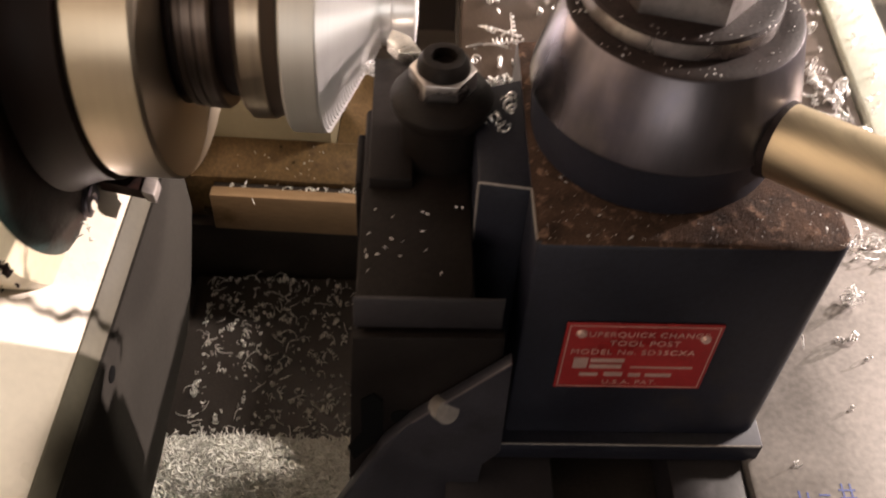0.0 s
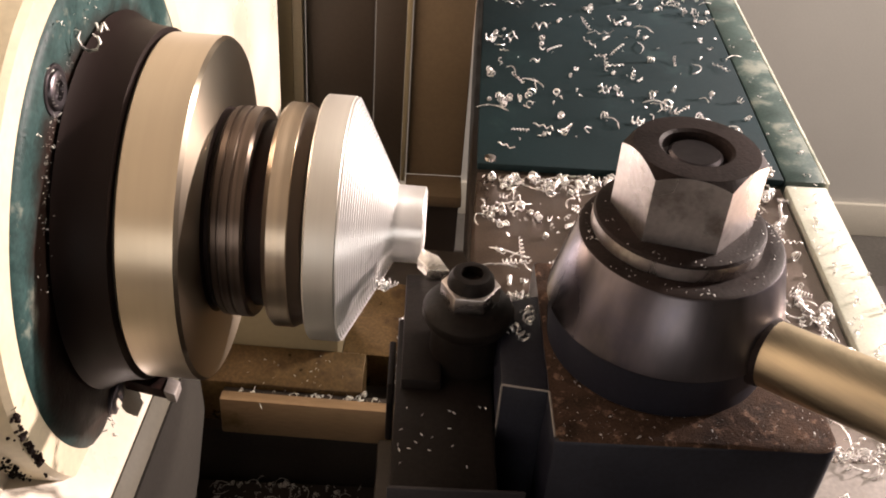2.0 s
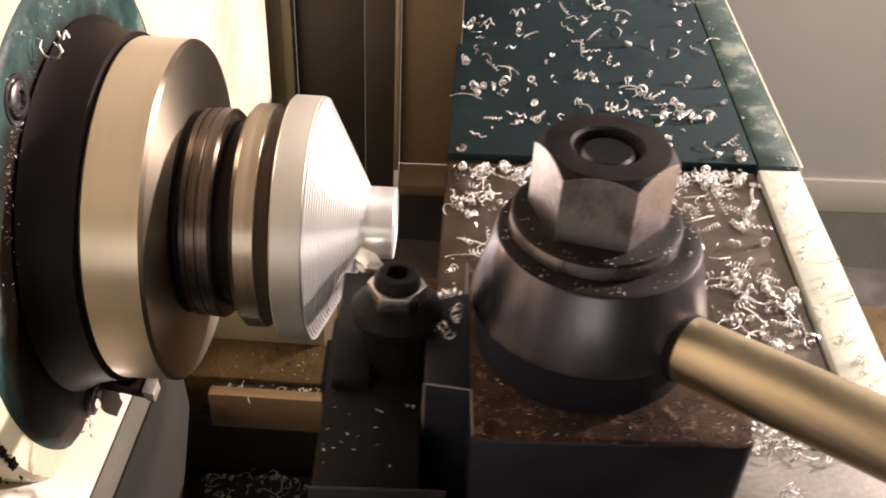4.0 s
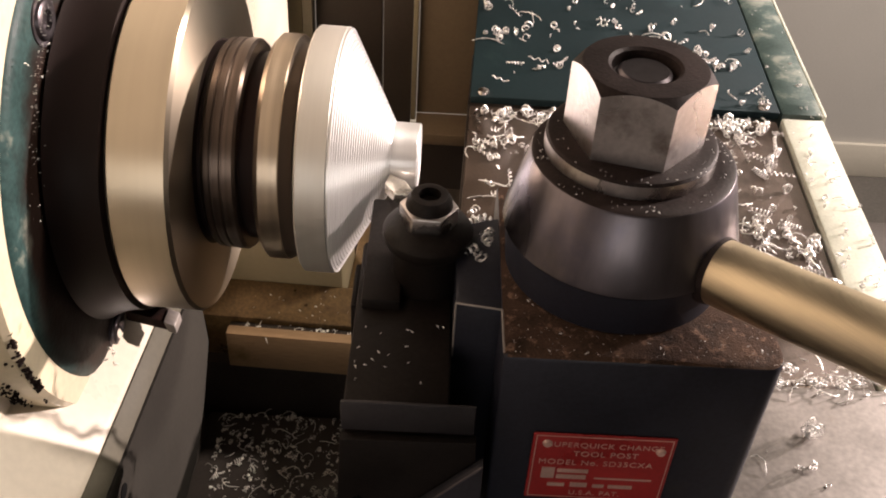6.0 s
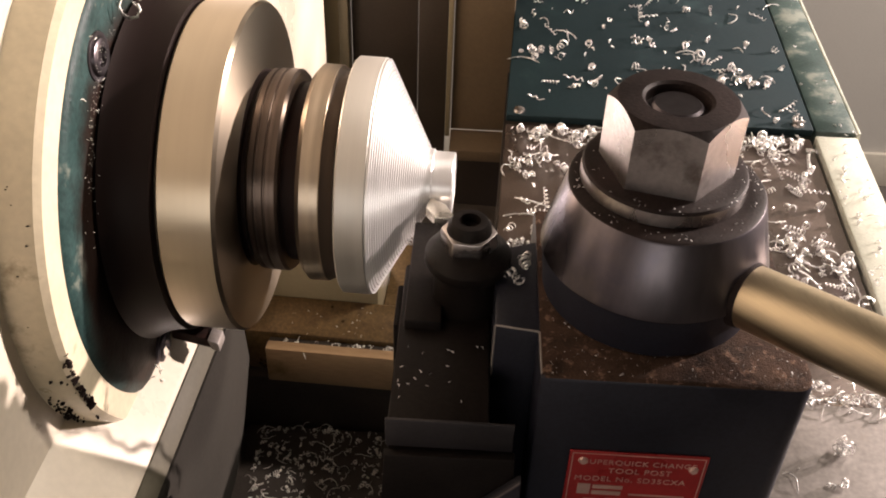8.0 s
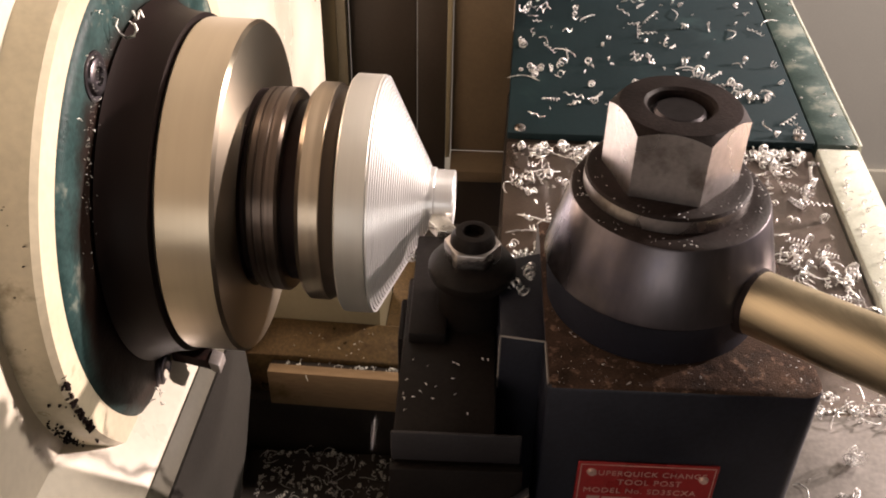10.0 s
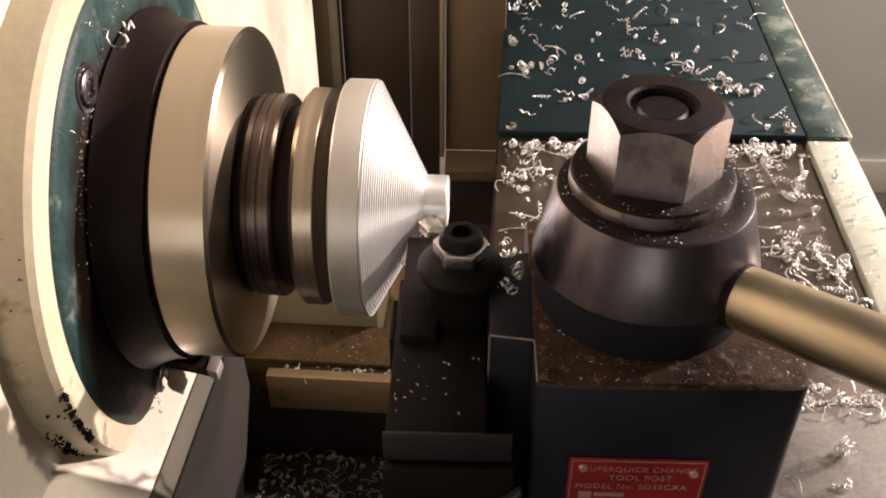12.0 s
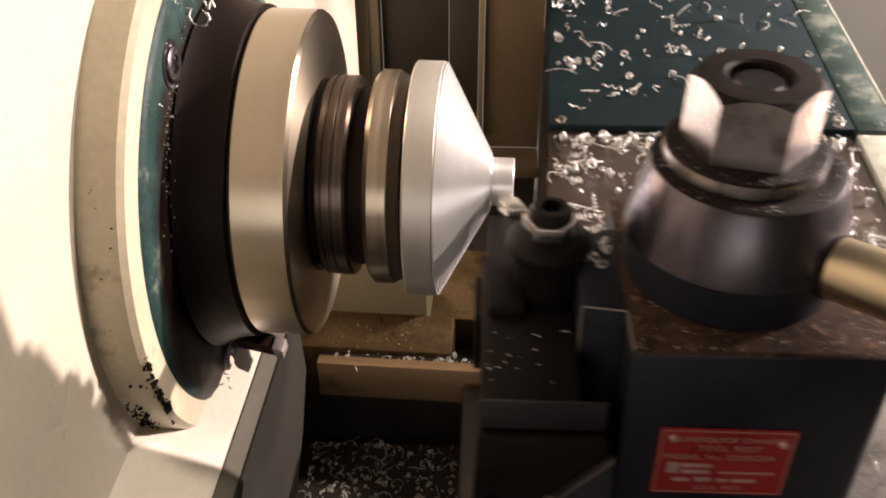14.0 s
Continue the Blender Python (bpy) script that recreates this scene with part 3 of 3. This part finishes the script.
def tool_post():
    t = thing("tool_post", (44, 48, -99), "black quick-change tool post with red name plate", "tool post")
    body = box(0, 90.5, 0, 92, -99, 0)
    upright = [e for e in body.edges if abs(e.verts[0].co.z - e.verts[1].co.z) > 50]
    bmesh.ops.bevel(body, geom=[e for e in upright if e.verts[0].co.x > 50], offset=7, segments=5, affect="EDGES", profile=0.5)
    bmesh.ops.bevel(body, geom=[e for e in body.edges if max(v.co.x for v in e.verts) < 1 or e.verts[0].co.z > -1 and e.verts[1].co.z > -1], offset=1.6, segments=2, affect="EDGES", profile=0.5)
    body.normal_update()
    for f in body.faces:
        f.material_index = 1 if f.normal.z > 0.9 else 0
    part("body", body, (BLACK, BLACK_DUSTY), t, "black oxide body with rust-dusted top")
    part("dovetail", prism([(0.5, 22), (-15, 24.5), (-15, 66), (0.5, 72)], "z", -99, -0.8, 0.7), BLACK, t)
    # Thin rods carry the edges' highlight along with their wear.
    for p, q in (((-14.9, 24.6, -1.0), (0.2, 22.2, -0.7)), ((0.4, 21.8, -0.5), (0.5, 2.2, -0.5)), ((-14.9, 24.6, -1.2), (-14.9, 24.6, -26)), ((1.0, 0.9, -1.5), (1.0, 0.9, -8))):
        part("edge_line", rod(p, q, 0.38, 8), STEEL_GREY, t, "edge rod for bare wear and highlight")
    C = (39.5, 49.5, 0)
    part("hub", revolve([(17, 38.6), (18, 39.8), (20, 39.6), (44.4, 33.3), (44.9, 32.9)], C, "z", 128), HUB, t, "polished dark conical hub", sharp=25)
    # Hub below its flare, coloured black for the shadow it lies in.
    part("hub_skirt", revolve([(-0.2, 36.5), (1, 37.6), (15, 38.8), (17, 39.0), (17.5, 30)], C, "z", 96), BLACK, t, "lower skirt of the hub, its shade painted black")
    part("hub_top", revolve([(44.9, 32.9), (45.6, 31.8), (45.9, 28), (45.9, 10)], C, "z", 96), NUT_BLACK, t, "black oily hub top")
    N = (38.2, 51.2, 0)
    part("washer", revolve([(45.6, 27.2), (46.2, 27.8), (50.6, 27.6)], N, "z", 96), NUT, t, "dark steel washer")
    part("washer_top", revolve([(50.6, 27.6), (51.6, 27.0), (52.2, 25.6), (52.2, 15)], N, "z", 96), NUT_BLACK, t, "black washer top")
    top = revolve([(76.6, 19.4), (76.8, 17), (76.8, 11.6), (76.0, 10.6), (72.2, 10.2), (72.0, 0)], N, "z", 48)
    cham = bmesh.new()
    outer, inner = [], []
    for k in range(48):          # a hexagon with the round chamfer of a nut
        a = radians(7.5 * k - 13)
        b = (a + radians(13)) % radians(60) - radians(30)
        r = 22.4 * math.cos(radians(30)) / math.cos(b)
        z = 76.6 - (r - 19.3) * 0.85
        outer.append(cham.verts.new((N[0] + r * math.cos(a), N[1] + r * math.sin(a), z)))
        inner.append(cham.verts.new((N[0] + 19.3 * math.cos(a), N[1] + 19.3 * math.sin(a), 76.6)))
    low = [cham.verts.new((v.co.x, v.co.y, 52.2)) for v in outer]
    for k in range(48):
        j = (k + 1) % 48
        cham.faces.new((outer[k], outer[j], inner[j], inner[k]))
        cham.faces.new((low[k], low[j], outer[j], outer[k]))
    # Chamfer faces that tilt upwards take the black tone of the top.
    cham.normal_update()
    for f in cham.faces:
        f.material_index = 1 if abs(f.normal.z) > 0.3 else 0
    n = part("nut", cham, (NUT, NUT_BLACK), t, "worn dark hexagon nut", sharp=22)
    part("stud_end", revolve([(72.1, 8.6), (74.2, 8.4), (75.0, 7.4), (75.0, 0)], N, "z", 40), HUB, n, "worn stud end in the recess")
    part("nut_top", top, NUT_BLACK, n, "black top with a round recess")
    a, e = radians(-44), radians(8)
    d = Vector((math.cos(a) * math.cos(e), math.sin(a) * math.cos(e), math.sin(e)))
    o = Vector((39.5, 49.5, 15))
    bar = rod(o + d * 30, o + d * 300, 11.0, 48)
    part("handle", bar, HANDLE, t, "brushed steel handle bar")
    # Ring added to give the handle's root its dark tone.
    part("root_ring", rod(o + d * 32, o + d * 40, 12.4, 40, 11.3), NUT_BLACK, t, "added dark ring at the handle's root")
    plate = part("name_plate", box(13.6, 62.2, -0.9, -0.1, -69.5, -34.6, 0.25, 1), RED, t, "red enamelled name plate, bent and scratched")
    part("frame_line", frame_lines(14.6, 61.2, -68.6, -35.5, -1.05), PLATE_METAL, plate, "bare metal border")
    for x, z in ((18.6, -39.5), (57.6, -41.5)):
        part("rivet", rod((x, -0.6, z), (x, -1.9, z), 2.0, 16, 1.2), PLATE_METAL, plate, "bare rivet")
    for text, x, z, size in (("SUPERQUICK CHANGE", 19.0, -41.0, 3.5), ("TOOL POST", 28, -45.6, 3.8), ("MODEL No. SD35CXA", 16.5, -50.3, 3.7), ("U.S.A. PAT.", 29, -66.9, 3.4)):
        words(text, x, -1.0, z, size, plate)
    for x0, x1, z0, z1 in ((18.2, 22.8, -58.0, -52.2), (23.6, 34.4, -54.6, -52.6), (23.6, 34.0, -58.0, -55.8), (37, 57, -57.6, -56.8), (21, 27, -62.4, -60.6), (29, 35, -62.4, -60.0), (37, 41, -62.4, -60.6), (42.5, 51, -62.4, -60.6)):
        part("bar", box(x0, x1, -1.15, -0.85, z0, z1), PLATE_METAL, plate)
    return t


def frame_lines(x0, x1, z0, z1, y):
    bm = bmesh.new()
    w = 0.35
    for a in ((x0, x1, z0, z0 + w), (x0, x1, z1 - w, z1), (x0, x0 + w, z0 + w, z1 - w), (x1 - w, x1, z0 + w, z1 - w)):
        box(a[0], a[1], y, y + 0.25, a[2], a[3], bm=bm)
    return bm


def words(text, x, y, z, size, parent):
    cu = bpy.data.curves.new("lettering", "FONT")
    cu.body, cu.size, cu.extrude, cu.space_character = text, size * 1.0, 0.08, 1.12
    tmp = bpy.data.objects.new("lettering", cu)
    scene.collection.objects.link(tmp)
    bpy.context.view_layer.update()
    me = bpy.data.meshes.new_from_object(tmp.evaluated_get(bpy.context.evaluated_depsgraph_get()))
    bpy.data.objects.remove(tmp)
    bm = bmesh.new()
    bm.from_mesh(me)
    bpy.data.meshes.remove(me)
    for v in bm.verts:
        v.co = Vector((x + v.co.x, y - v.co.z, z + v.co.y))
    return part("lettering", bm, PLATE_METAL, parent, "raised bare metal lettering")


MOVING.append(tool_post())


# ---- tool holder on the post's dovetail ----
def tool_holder():
    t = thing("tool_holder", (-32, 30, -95), "dark tool holder with height-adjusting nut and cutting tool", "tool holder")
    part("body", box(-50, -15.4, -5, 78, -95, -20, 1.4), HOLDER, t)
    part("top_lip", box(-50.6, -7, -6.4, -5.2, -31, -17.4, 0.5), HOLDER_FACE, t, "grey worn front edge")
    part("end_face", prism([(-51, -33), (-6, -32), (-4, -95), (-54, -118), (-52, -60)], "y", -9, -5.2, 0.6), HOLDER, t, "brown-black end face")
    part("wedge", prism([(-3.5, -37.5), (-2.5, -90), (-9, -98), (-9, -140), (-62, -140), (-42, -86), (-33, -72)], "y", -14, -9.4, 0.8), WEDGE, t, "blue-grey worn plate across the end")
    # The wedge's edge highlight is built as a thin rod.
    part("edge_line", rod((-3.6, -13.8, -37.8), (-32.6, -13.8, -72), 0.4, 8), HUB, t, "edge rod in place of the plate's highlight")
    part("screw", rod((-24, -11, -66), (-21.5, -15.5, -62.5), 4.0, 20), STEEL_GREY, t, "bright screw end")
    part("slot", prism([(-49, -66), (-45, -62), (-42, -66), (-42, -88), (-52, -104), (-54, -96), (-49, -86)], "y", -9.6, -8.8), HOLE_SHADE, t, "slot, its shade painted black")
    part("screw_hole", rod((-35.5, -9.6, -76), (-35.5, -8.8, -76), 4.0, 20), HOLE_SHADE, t, "threaded hole, its shade painted on a disc")
    C = (-25.5, 58.5, 0)
    part("stud", revolve([(-20.2, 13.0), (-3, 12.6), (-1, 13)], C, "z", 40), HOLDER, t, "dark threaded sleeve")
    part("disc", revolve([(-3, 11), (-2, 15), (0.5, 16.2), (3.0, 16.2), (5.2, 14.6), (7.0, 10), (7.0, 4)], C, "z", 56), HOLDER, t, "dark domed adjusting disc")
    nut = prism(hexagon(C[0], C[1], 10.6, -4), "z", 6.6, 13.8, 0.7)
    n = part("nut", nut, NUT, t, "worn hexagon locknut")
    part("stud_end", revolve([(13.6, 8.4), (16.2, 8.0), (18.2, 6.6), (18.6, 5.2), (18.4, 4.0), (15, 3.8), (15, 0)], C, "z", 32), HOLDER, n, "dark stud end with a hex socket")
    tool = part("tool_shank", box(-48, -34, 40, 100, -28, -15.5, 1.0), HOLDER, t, "dark tool shank")
    part("insert", prism([(-42.3, 112.2), (-44.0, 105), (-39, 98), (-31, 98), (-35.5, 107.5)], "z", -16.5, -11.6, 0.5), TOOL_TIP, tool, "pale cutting insert")
    part("clamp", box(-53, -50.4, 52, 76, -60, -30, 0.8), HOLDER, t, "dark tool clamp")
    return t


MOVING.append(tool_holder())


# ---- swarf ----
def scatter(seed, n, area, z, k=1.0, clump=0.0, skew=False):
    s = Swarf(seed)
    R = s.rnd
    x0, x1, y0, y1 = area
    centres = [(R.uniform(x0, x1), R.uniform(y0, y1)) for _ in range(max(1, n // 14))]
    for _ in range(n):
        if R.random() < clump:
            c = R.choice(centres)
            x, y = R.gauss(c[0], 9), R.gauss(c[1], 9)
        else:
            x, y = R.uniform(x0, x1), R.uniform(y0, y1)
        x, y = min(max(x, x0), x1), min(max(y, y0), y1)
        if skew:
            x += SKEW * (y - 417)
        s.mixed((x, y, z), k * R.uniform(0.7, 1.2))
    return s


s = scatter(3, 820, (6, 226, 105, 408), -160.4, 1.35, 0.5, True)
for i in range(150):
    s.mixed((s.rnd.uniform(4, 228), s.rnd.uniform(392, 414), -160.4), 1.4)
for i in range(70):
    y = s.rnd.uniform(120, 410)
    s.curl((s.rnd.uniform(8, 224) + SKEW * (y - 417), y, -160.4), s.rnd.uniform(1.2, 1.9), s.rnd.uniform(10, 26), s.rnd.uniform(5, 9), 0.42)
MOVING.append(s.make("swarf_on_slide", CHIP, "bright curled aluminium chips on the oily brown slide", base=(110, 250, -160)))
s = scatter(5, 250, (8, 228, 425, 900), -153.5, 1.4, 0.35, True)
for i in range(40):
    y = s.rnd.uniform(425, 800)
    s.curl((s.rnd.uniform(8, 226) + SKEW * (y - 417), y, -153.5), s.rnd.uniform(1.0, 1.7), s.rnd.uniform(8, 22), s.rnd.uniform(2, 6), 0.42)
MOVING.append(s.make("swarf_on_cover", CHIP, "bright curled aluminium chips on the teal cover", base=(110, 550, -154)))
MOVING.append(scatter(7, 130, (236, 264, 120, 700), -156.4, 0.8, 0.2, True).make("swarf_on_strip", CHIP, "small aluminium chips on the pale side strip", base=(250, 300, -157)))
s = scatter(9, 16, (100, 200, -40, 90), -107.9, 0.8, 0.0)
for i in range(380):
    s.mixed((s.rnd.uniform(93, 205), s.rnd.gauss(99, 4.5), -107.9 if s.rnd.random() < 0.3 else -158), 0.8)
for k in range(11):          # a loose ball of fine swarf
    s.curl((146 + s.rnd.uniform(-1.5, 1.5), 66 + s.rnd.uniform(-1.5, 1.5), -107.9 + s.rnd.uniform(0, 1)), s.rnd.uniform(3.2, 5.0), s.rnd.uniform(0.5, 4), 1.3, 0.24)
s.curl((142, 48, -107.9), 2.6, 3, 2.5, 0.5)
MOVING.append(s.make("swarf_on_compound", CHIP, "bright chips piled at the compound slide's edge", base=(145, 70, -108)))
s = Swarf(11)
for i in range(26):
    s.bit((s.rnd.uniform(3, 86), s.rnd.uniform(2, 40), 0.1), 0.5)
for i in range(240):
    s.bit((s.rnd.uniform(2, 89), 2 + 44 * s.rnd.random() ** 1.4, 0.05), s.rnd.uniform(0.12, 0.28))
for p in ((26.5, 2.7, 0.2), (83, 7.3, 0.2)):
    s.bit(p, 1.0)
for i in range(130):
    a, on_hub = s.rnd.uniform(0, 6.283), s.rnd.random() < 0.65
    rad, z = (s.rnd.uniform(28.4, 32), 45.8) if on_hub else (s.rnd.uniform(22.5, 26.5), 52.2)
    s.bit((39 + rad * math.cos(a), 49 + rad * math.sin(a), z), s.rnd.uniform(0.2, 0.5))
MOVING.append(s.make("chips_on_post", CHIP, "tiny bright chips on the tool post top", base=(44, 20, 0)))
s = Swarf(13)
for i in range(18):
    s.bit((s.rnd.uniform(-48, -17), s.rnd.uniform(0, 40), -19.9), 0.7)
for i in range(16):
    s.curl((s.rnd.gauss(-6, 3), s.rnd.gauss(62, 8), s.rnd.uniform(-16, 2)), 2.2, 5, 2, 0.5, lift=False)
MOVING.append(s.make("chips_on_holder", CHIP, "bright chips caught between holder and post", base=(-30, 30, -20)))
scatter(17, 640, (-160, -64, 70, 208), -282.8, 0.58, 0.6).make("swarf_in_pan", CHIP_DULL, "dull aluminium chips lying in the dark pan", base=(-110, 140, -283))
def heap_height(x, y):
    return (88 - 0.09 * (x + 110)) * max(0.0, 1 - ((y - 2) / 90) ** 2) * (0.80 + 0.13 * math.sin(x * 0.09) + 0.07 * math.sin(x * 0.31 + y * 0.2))


s = Swarf(19)
NX, NY = 40, 60
s.v = [Vector((x, y, -283.5 + 0.84 * heap_height(x, y) + s.rnd.uniform(-2.2, 1.6))) for x in np.linspace(-170, -52, NX) for y in np.linspace(-90, 92, NY)]
s.f = [(i * NY + j, (i + 1) * NY + j, (i + 1) * NY + j + 1, i * NY + j + 1) for i in range(NX - 1) for j in range(NY - 1)]
for i in range(4600):
    x, y = s.rnd.uniform(-170, -52), s.rnd.uniform(-90, 92)
    s.curl((x, y, -283 + s.rnd.uniform(0.8, 1.05) * heap_height(x, y)), s.rnd.uniform(1.0, 2.6), s.rnd.uniform(4, 15), s.rnd.uniform(0.6, 1.6), s.rnd.uniform(0.25, 0.48))
s.make("swarf_heap", CHIP_DULL, "grey heap of matted aluminium swarf", base=(-120, 10, -283))
s = Swarf(23)
for i in range(44):
    s.mixed((s.rnd.uniform(-150, -55), s.rnd.gauss(217, 2.0), -209.8), s.rnd.choice((0.35, 0.5, 0.8)))
for i in range(22):
    y = s.rnd.uniform(221, 240)
    s.bit((s.rnd.uniform(-140, -78), y, -206 + (y - 219) * 0.417), s.rnd.uniform(0.3, 1.0))
s.make("swarf_on_way", CHIP_DULL, "small chips lying along the bed way", base=(-100, 215, -208))


s = Swarf(29)
for i in range(40):
    a, r = radians(s.rnd.uniform(60, 135)), s.rnd.uniform(80, 100)
    s.bit((-163.9, SPIN_Y + r * math.cos(a), SPIN_Z + r * math.sin(a)), s.rnd.uniform(0.4, 1.0))
for i in range(130):          # fine chips put in place of the wet oil's glints along the nose
    a = radians(s.rnd.triangular(98, 172, 122))
    r = s.rnd.gauss(84.5, 2.4)
    s.bit((-164.1, SPIN_Y + r * math.cos(a), SPIN_Z + r * math.sin(a)), s.rnd.uniform(0.12, 0.42))
a = radians(103)
s.curl((-159, SPIN_Y + 86 * math.cos(a), SPIN_Z + 86 * math.sin(a)), 4.4, 4, 0.8, 0.45, lift=False)
s.curl((-157, SPIN_Y + 86 * math.cos(a - 0.1), SPIN_Z + 87 * math.sin(a)), 1.8, 4, 1.5, 0.4, lift=False)
for i in range(7):
    s.bit((-160 + s.rnd.uniform(-4, 2), 66 + s.rnd.uniform(-4, 6), -83 + s.rnd.uniform(-3, 4)), 1.2)
s.make("chips_on_headstock", CHIP_DULL, "small chips on the oily bearing cover, some in place of oil glints", base=(-164, 110, 60))


# ---- chips that fly off the tool and drop into the pan ----
FALLS = []
for k, start in enumerate((0.0, 0.04, 0.1, 0.16, 0.3, 0.36, 0.42, 0.48, 2.3, 2.36, 2.44, 2.5, 3.2, 5.3, 5.5, 7.5, 7.9, 8.1, 9.8, 11.8, 13.3, 13.42, 13.5)):
    s = Swarf(100 + k)
    s.curl((0, 0, 0), s.rnd.uniform(0.8, 1.6), s.rnd.uniform(3, 8), s.rnd.uniform(1, 2.5), 0.3, lift=False)
    ob = s.make("flying_chip", CHIP, "single bright aluminium curl thrown off the tool", "metal chip")
    tagged(ob, group="chips thrown off the tool", kind="thing")
    home = Vector((-52 + s.rnd.uniform(-3, 3), 97 + s.rnd.uniform(-2, 2), -23.5))
    rest = Vector((s.rnd.uniform(-100, -70), s.rnd.uniform(70, 150), -281))
    FALLS.append((ob, start, home, rest, s.rnd.uniform(0, 360)))


for k, start in enumerate((0.3, 0.36, 0.41, 0.45, 2.28, 5.45, 8.0, 13.3, 13.38, 13.43)):
    s = Swarf(300 + k)
    pts = [Vector((3 * math.sin(i * 0.5 + k) + s.rnd.uniform(-1, 1), 2 * math.cos(i * 0.7), 34 - 68 * i / 30)) for i in range(31)]
    s.tube([p + Vector((1.4 * math.cos(i * 2.1), 1.4 * math.sin(i * 2.1), 0)) for i, p in enumerate(pts)], 0.42)
    ob = s.make("chip_string", CHIP, "long curled aluminium chip falling from the tool", "metal chip")
    tagged(ob, group="long chips falling from the tool", kind="thing")
    FALLS.append((ob, start, Vector((-42, 91, -70)), Vector((s.rnd.uniform(-110, -75), s.rnd.uniform(90, 150), -279)), None))


# ---- what moves ----
CARRIAGE = [
    (0.0, -4.0, -6.5), (0.2, -4.6, -4.9), (0.5, -8.5, -4.6), (0.8, -10.2, -4.8), (1.0, -10.3, -3.3), (1.24, -10.8, -4.2), (1.34, -8.0, -5.4), (1.48, 5.4, -5.4), (1.6, 5.9, -5.2),
    (2.0, 4.0, -4.9), (2.5, 0.4, -5.1), (2.7, -1.5, -5.2), (3.4, -7.6, -5.1), (3.9, -10.4, -5.0), (4.0, -8.5, -5.2), (4.14, 5.6, -4.8), (4.3, 4.8, -4.4),
    (4.8, 1.0, -4.0), (5.0, -0.1, -3.8), (5.5, -3.9, -2.2), (6.0, -6.5, -1.2), (6.4, -8.2, -1.5), (6.52, -7.6, -1.6), (6.66, 4.8, -1.2), (6.8, 5.2, -0.7),
    (7.0, 4.4, -0.4), (7.5, 0.0, 0.0), (8.0, -4.4, 0.0), (8.5, -8.4, 0.5), (8.62, -8.4, 0.6), (8.8, 5.4, 0.8), (9.0, 4.6, 1.4), (9.6, -0.2, 1.9), (10.1, -4.6, 2.2),
    (10.5, -7.5, 2.4), (10.6, -6.5, 2.6), (10.78, 5.2, 3.4), (11.0, 4.8, 3.8), (11.5, -0.3, 3.5), (12.0, -5.6, 3.8), (12.28, -7.6, 3.8), (12.36, -6.0, 3.0), (12.5, 5.9, 1.9), (12.65, 5.6, 2.6),
    (13.0, 2.9, 3.5), (13.5, -1.0, 5.7), (13.8, -4.4, 5.6), (13.92, -4.6, 5.0), (14.0, -0.2, 4.2),
]
TOUCH = 4.4       # the cut starts when the slide stands here


def turn_rows(ob, per_second=2160.0):
    rows, rest = [], ob.matrix_world.copy()
    for k in range(14 * FPS + 1):
        t = k / FPS
        rows.append((t, rest @ Matrix.Rotation(radians(-per_second * t), 4, "X")))
    return rows


def motions():
    for ob in MOVING:
        o = ob.location.copy()
        walk(ob, [(t, pose(o.x + x / 1000, o.y + y / 1000, o.z)) for t, x, y in CARRIAGE])
    for ob in (chuck, piece):
        walk(ob, turn_rows(ob))
    for ob, start, home, rest, spin in FALLS:
        if spin is None:
            rows = [(0.0, pose(*mm(*home)))]
            for dt, p, tilt in ((0.0, home, 0), (0.1, Vector((-60, 96, -72)), 10), (0.2, Vector((-68, 92, -100)), 16), (0.3, Vector((-76, 94, -170)), 40), (0.4, rest, 88)):
                rows.append((start + dt, pose(*mm(*p), 0, tilt, 0)))
            walk(ob, rows + [(14.0, rows[-1][1])])
            continue
        rows = [(0.0, pose(*mm(*home), spin, 0, 0))] if start > 0.05 else []
        for i in range(8):
            u = i / 7
            p = home.lerp(rest, u)
            p.z = home.z + 14 * u * (1 - u) * 4 + (rest.z - home.z) * u * u
            rows.append((round((start + 0.26 * u) * FPS) / FPS, pose(*mm(*p), spin + 70 * i, 40 * i, 0)))
        rows.append((14.0, rows[-1][1]))
        walk(ob, rows)
    ends = [0.0] + [e for e, r in CUTS]
    for k, ob in enumerate(layers):
        begin, end, r = ends[k], ends[k + 1], CUTS[k][1]
        deep = TIP_X - base_of(r) + 0.6
        times, xs = [t for t, x, y in CARRIAGE], [x for t, x, y in CARRIAGE]
        rows, cut = [], 0.0
        for t in sorted({0.0, 14.0, *[i / 10 for i in range(int(begin * 10), int(end * 10) + 4)]}):
            if begin + 0.25 < t <= end + 0.1 or (k == 0 and t <= end):
                cut = max(cut, min(deep, TOUCH - float(np.interp(t, times, xs))))
            elif t > end:
                cut = deep
            rows.append((min(t, 14.0), pose(-cut / 1000, 0, 0)))
        walk(ob, rows)


motions()
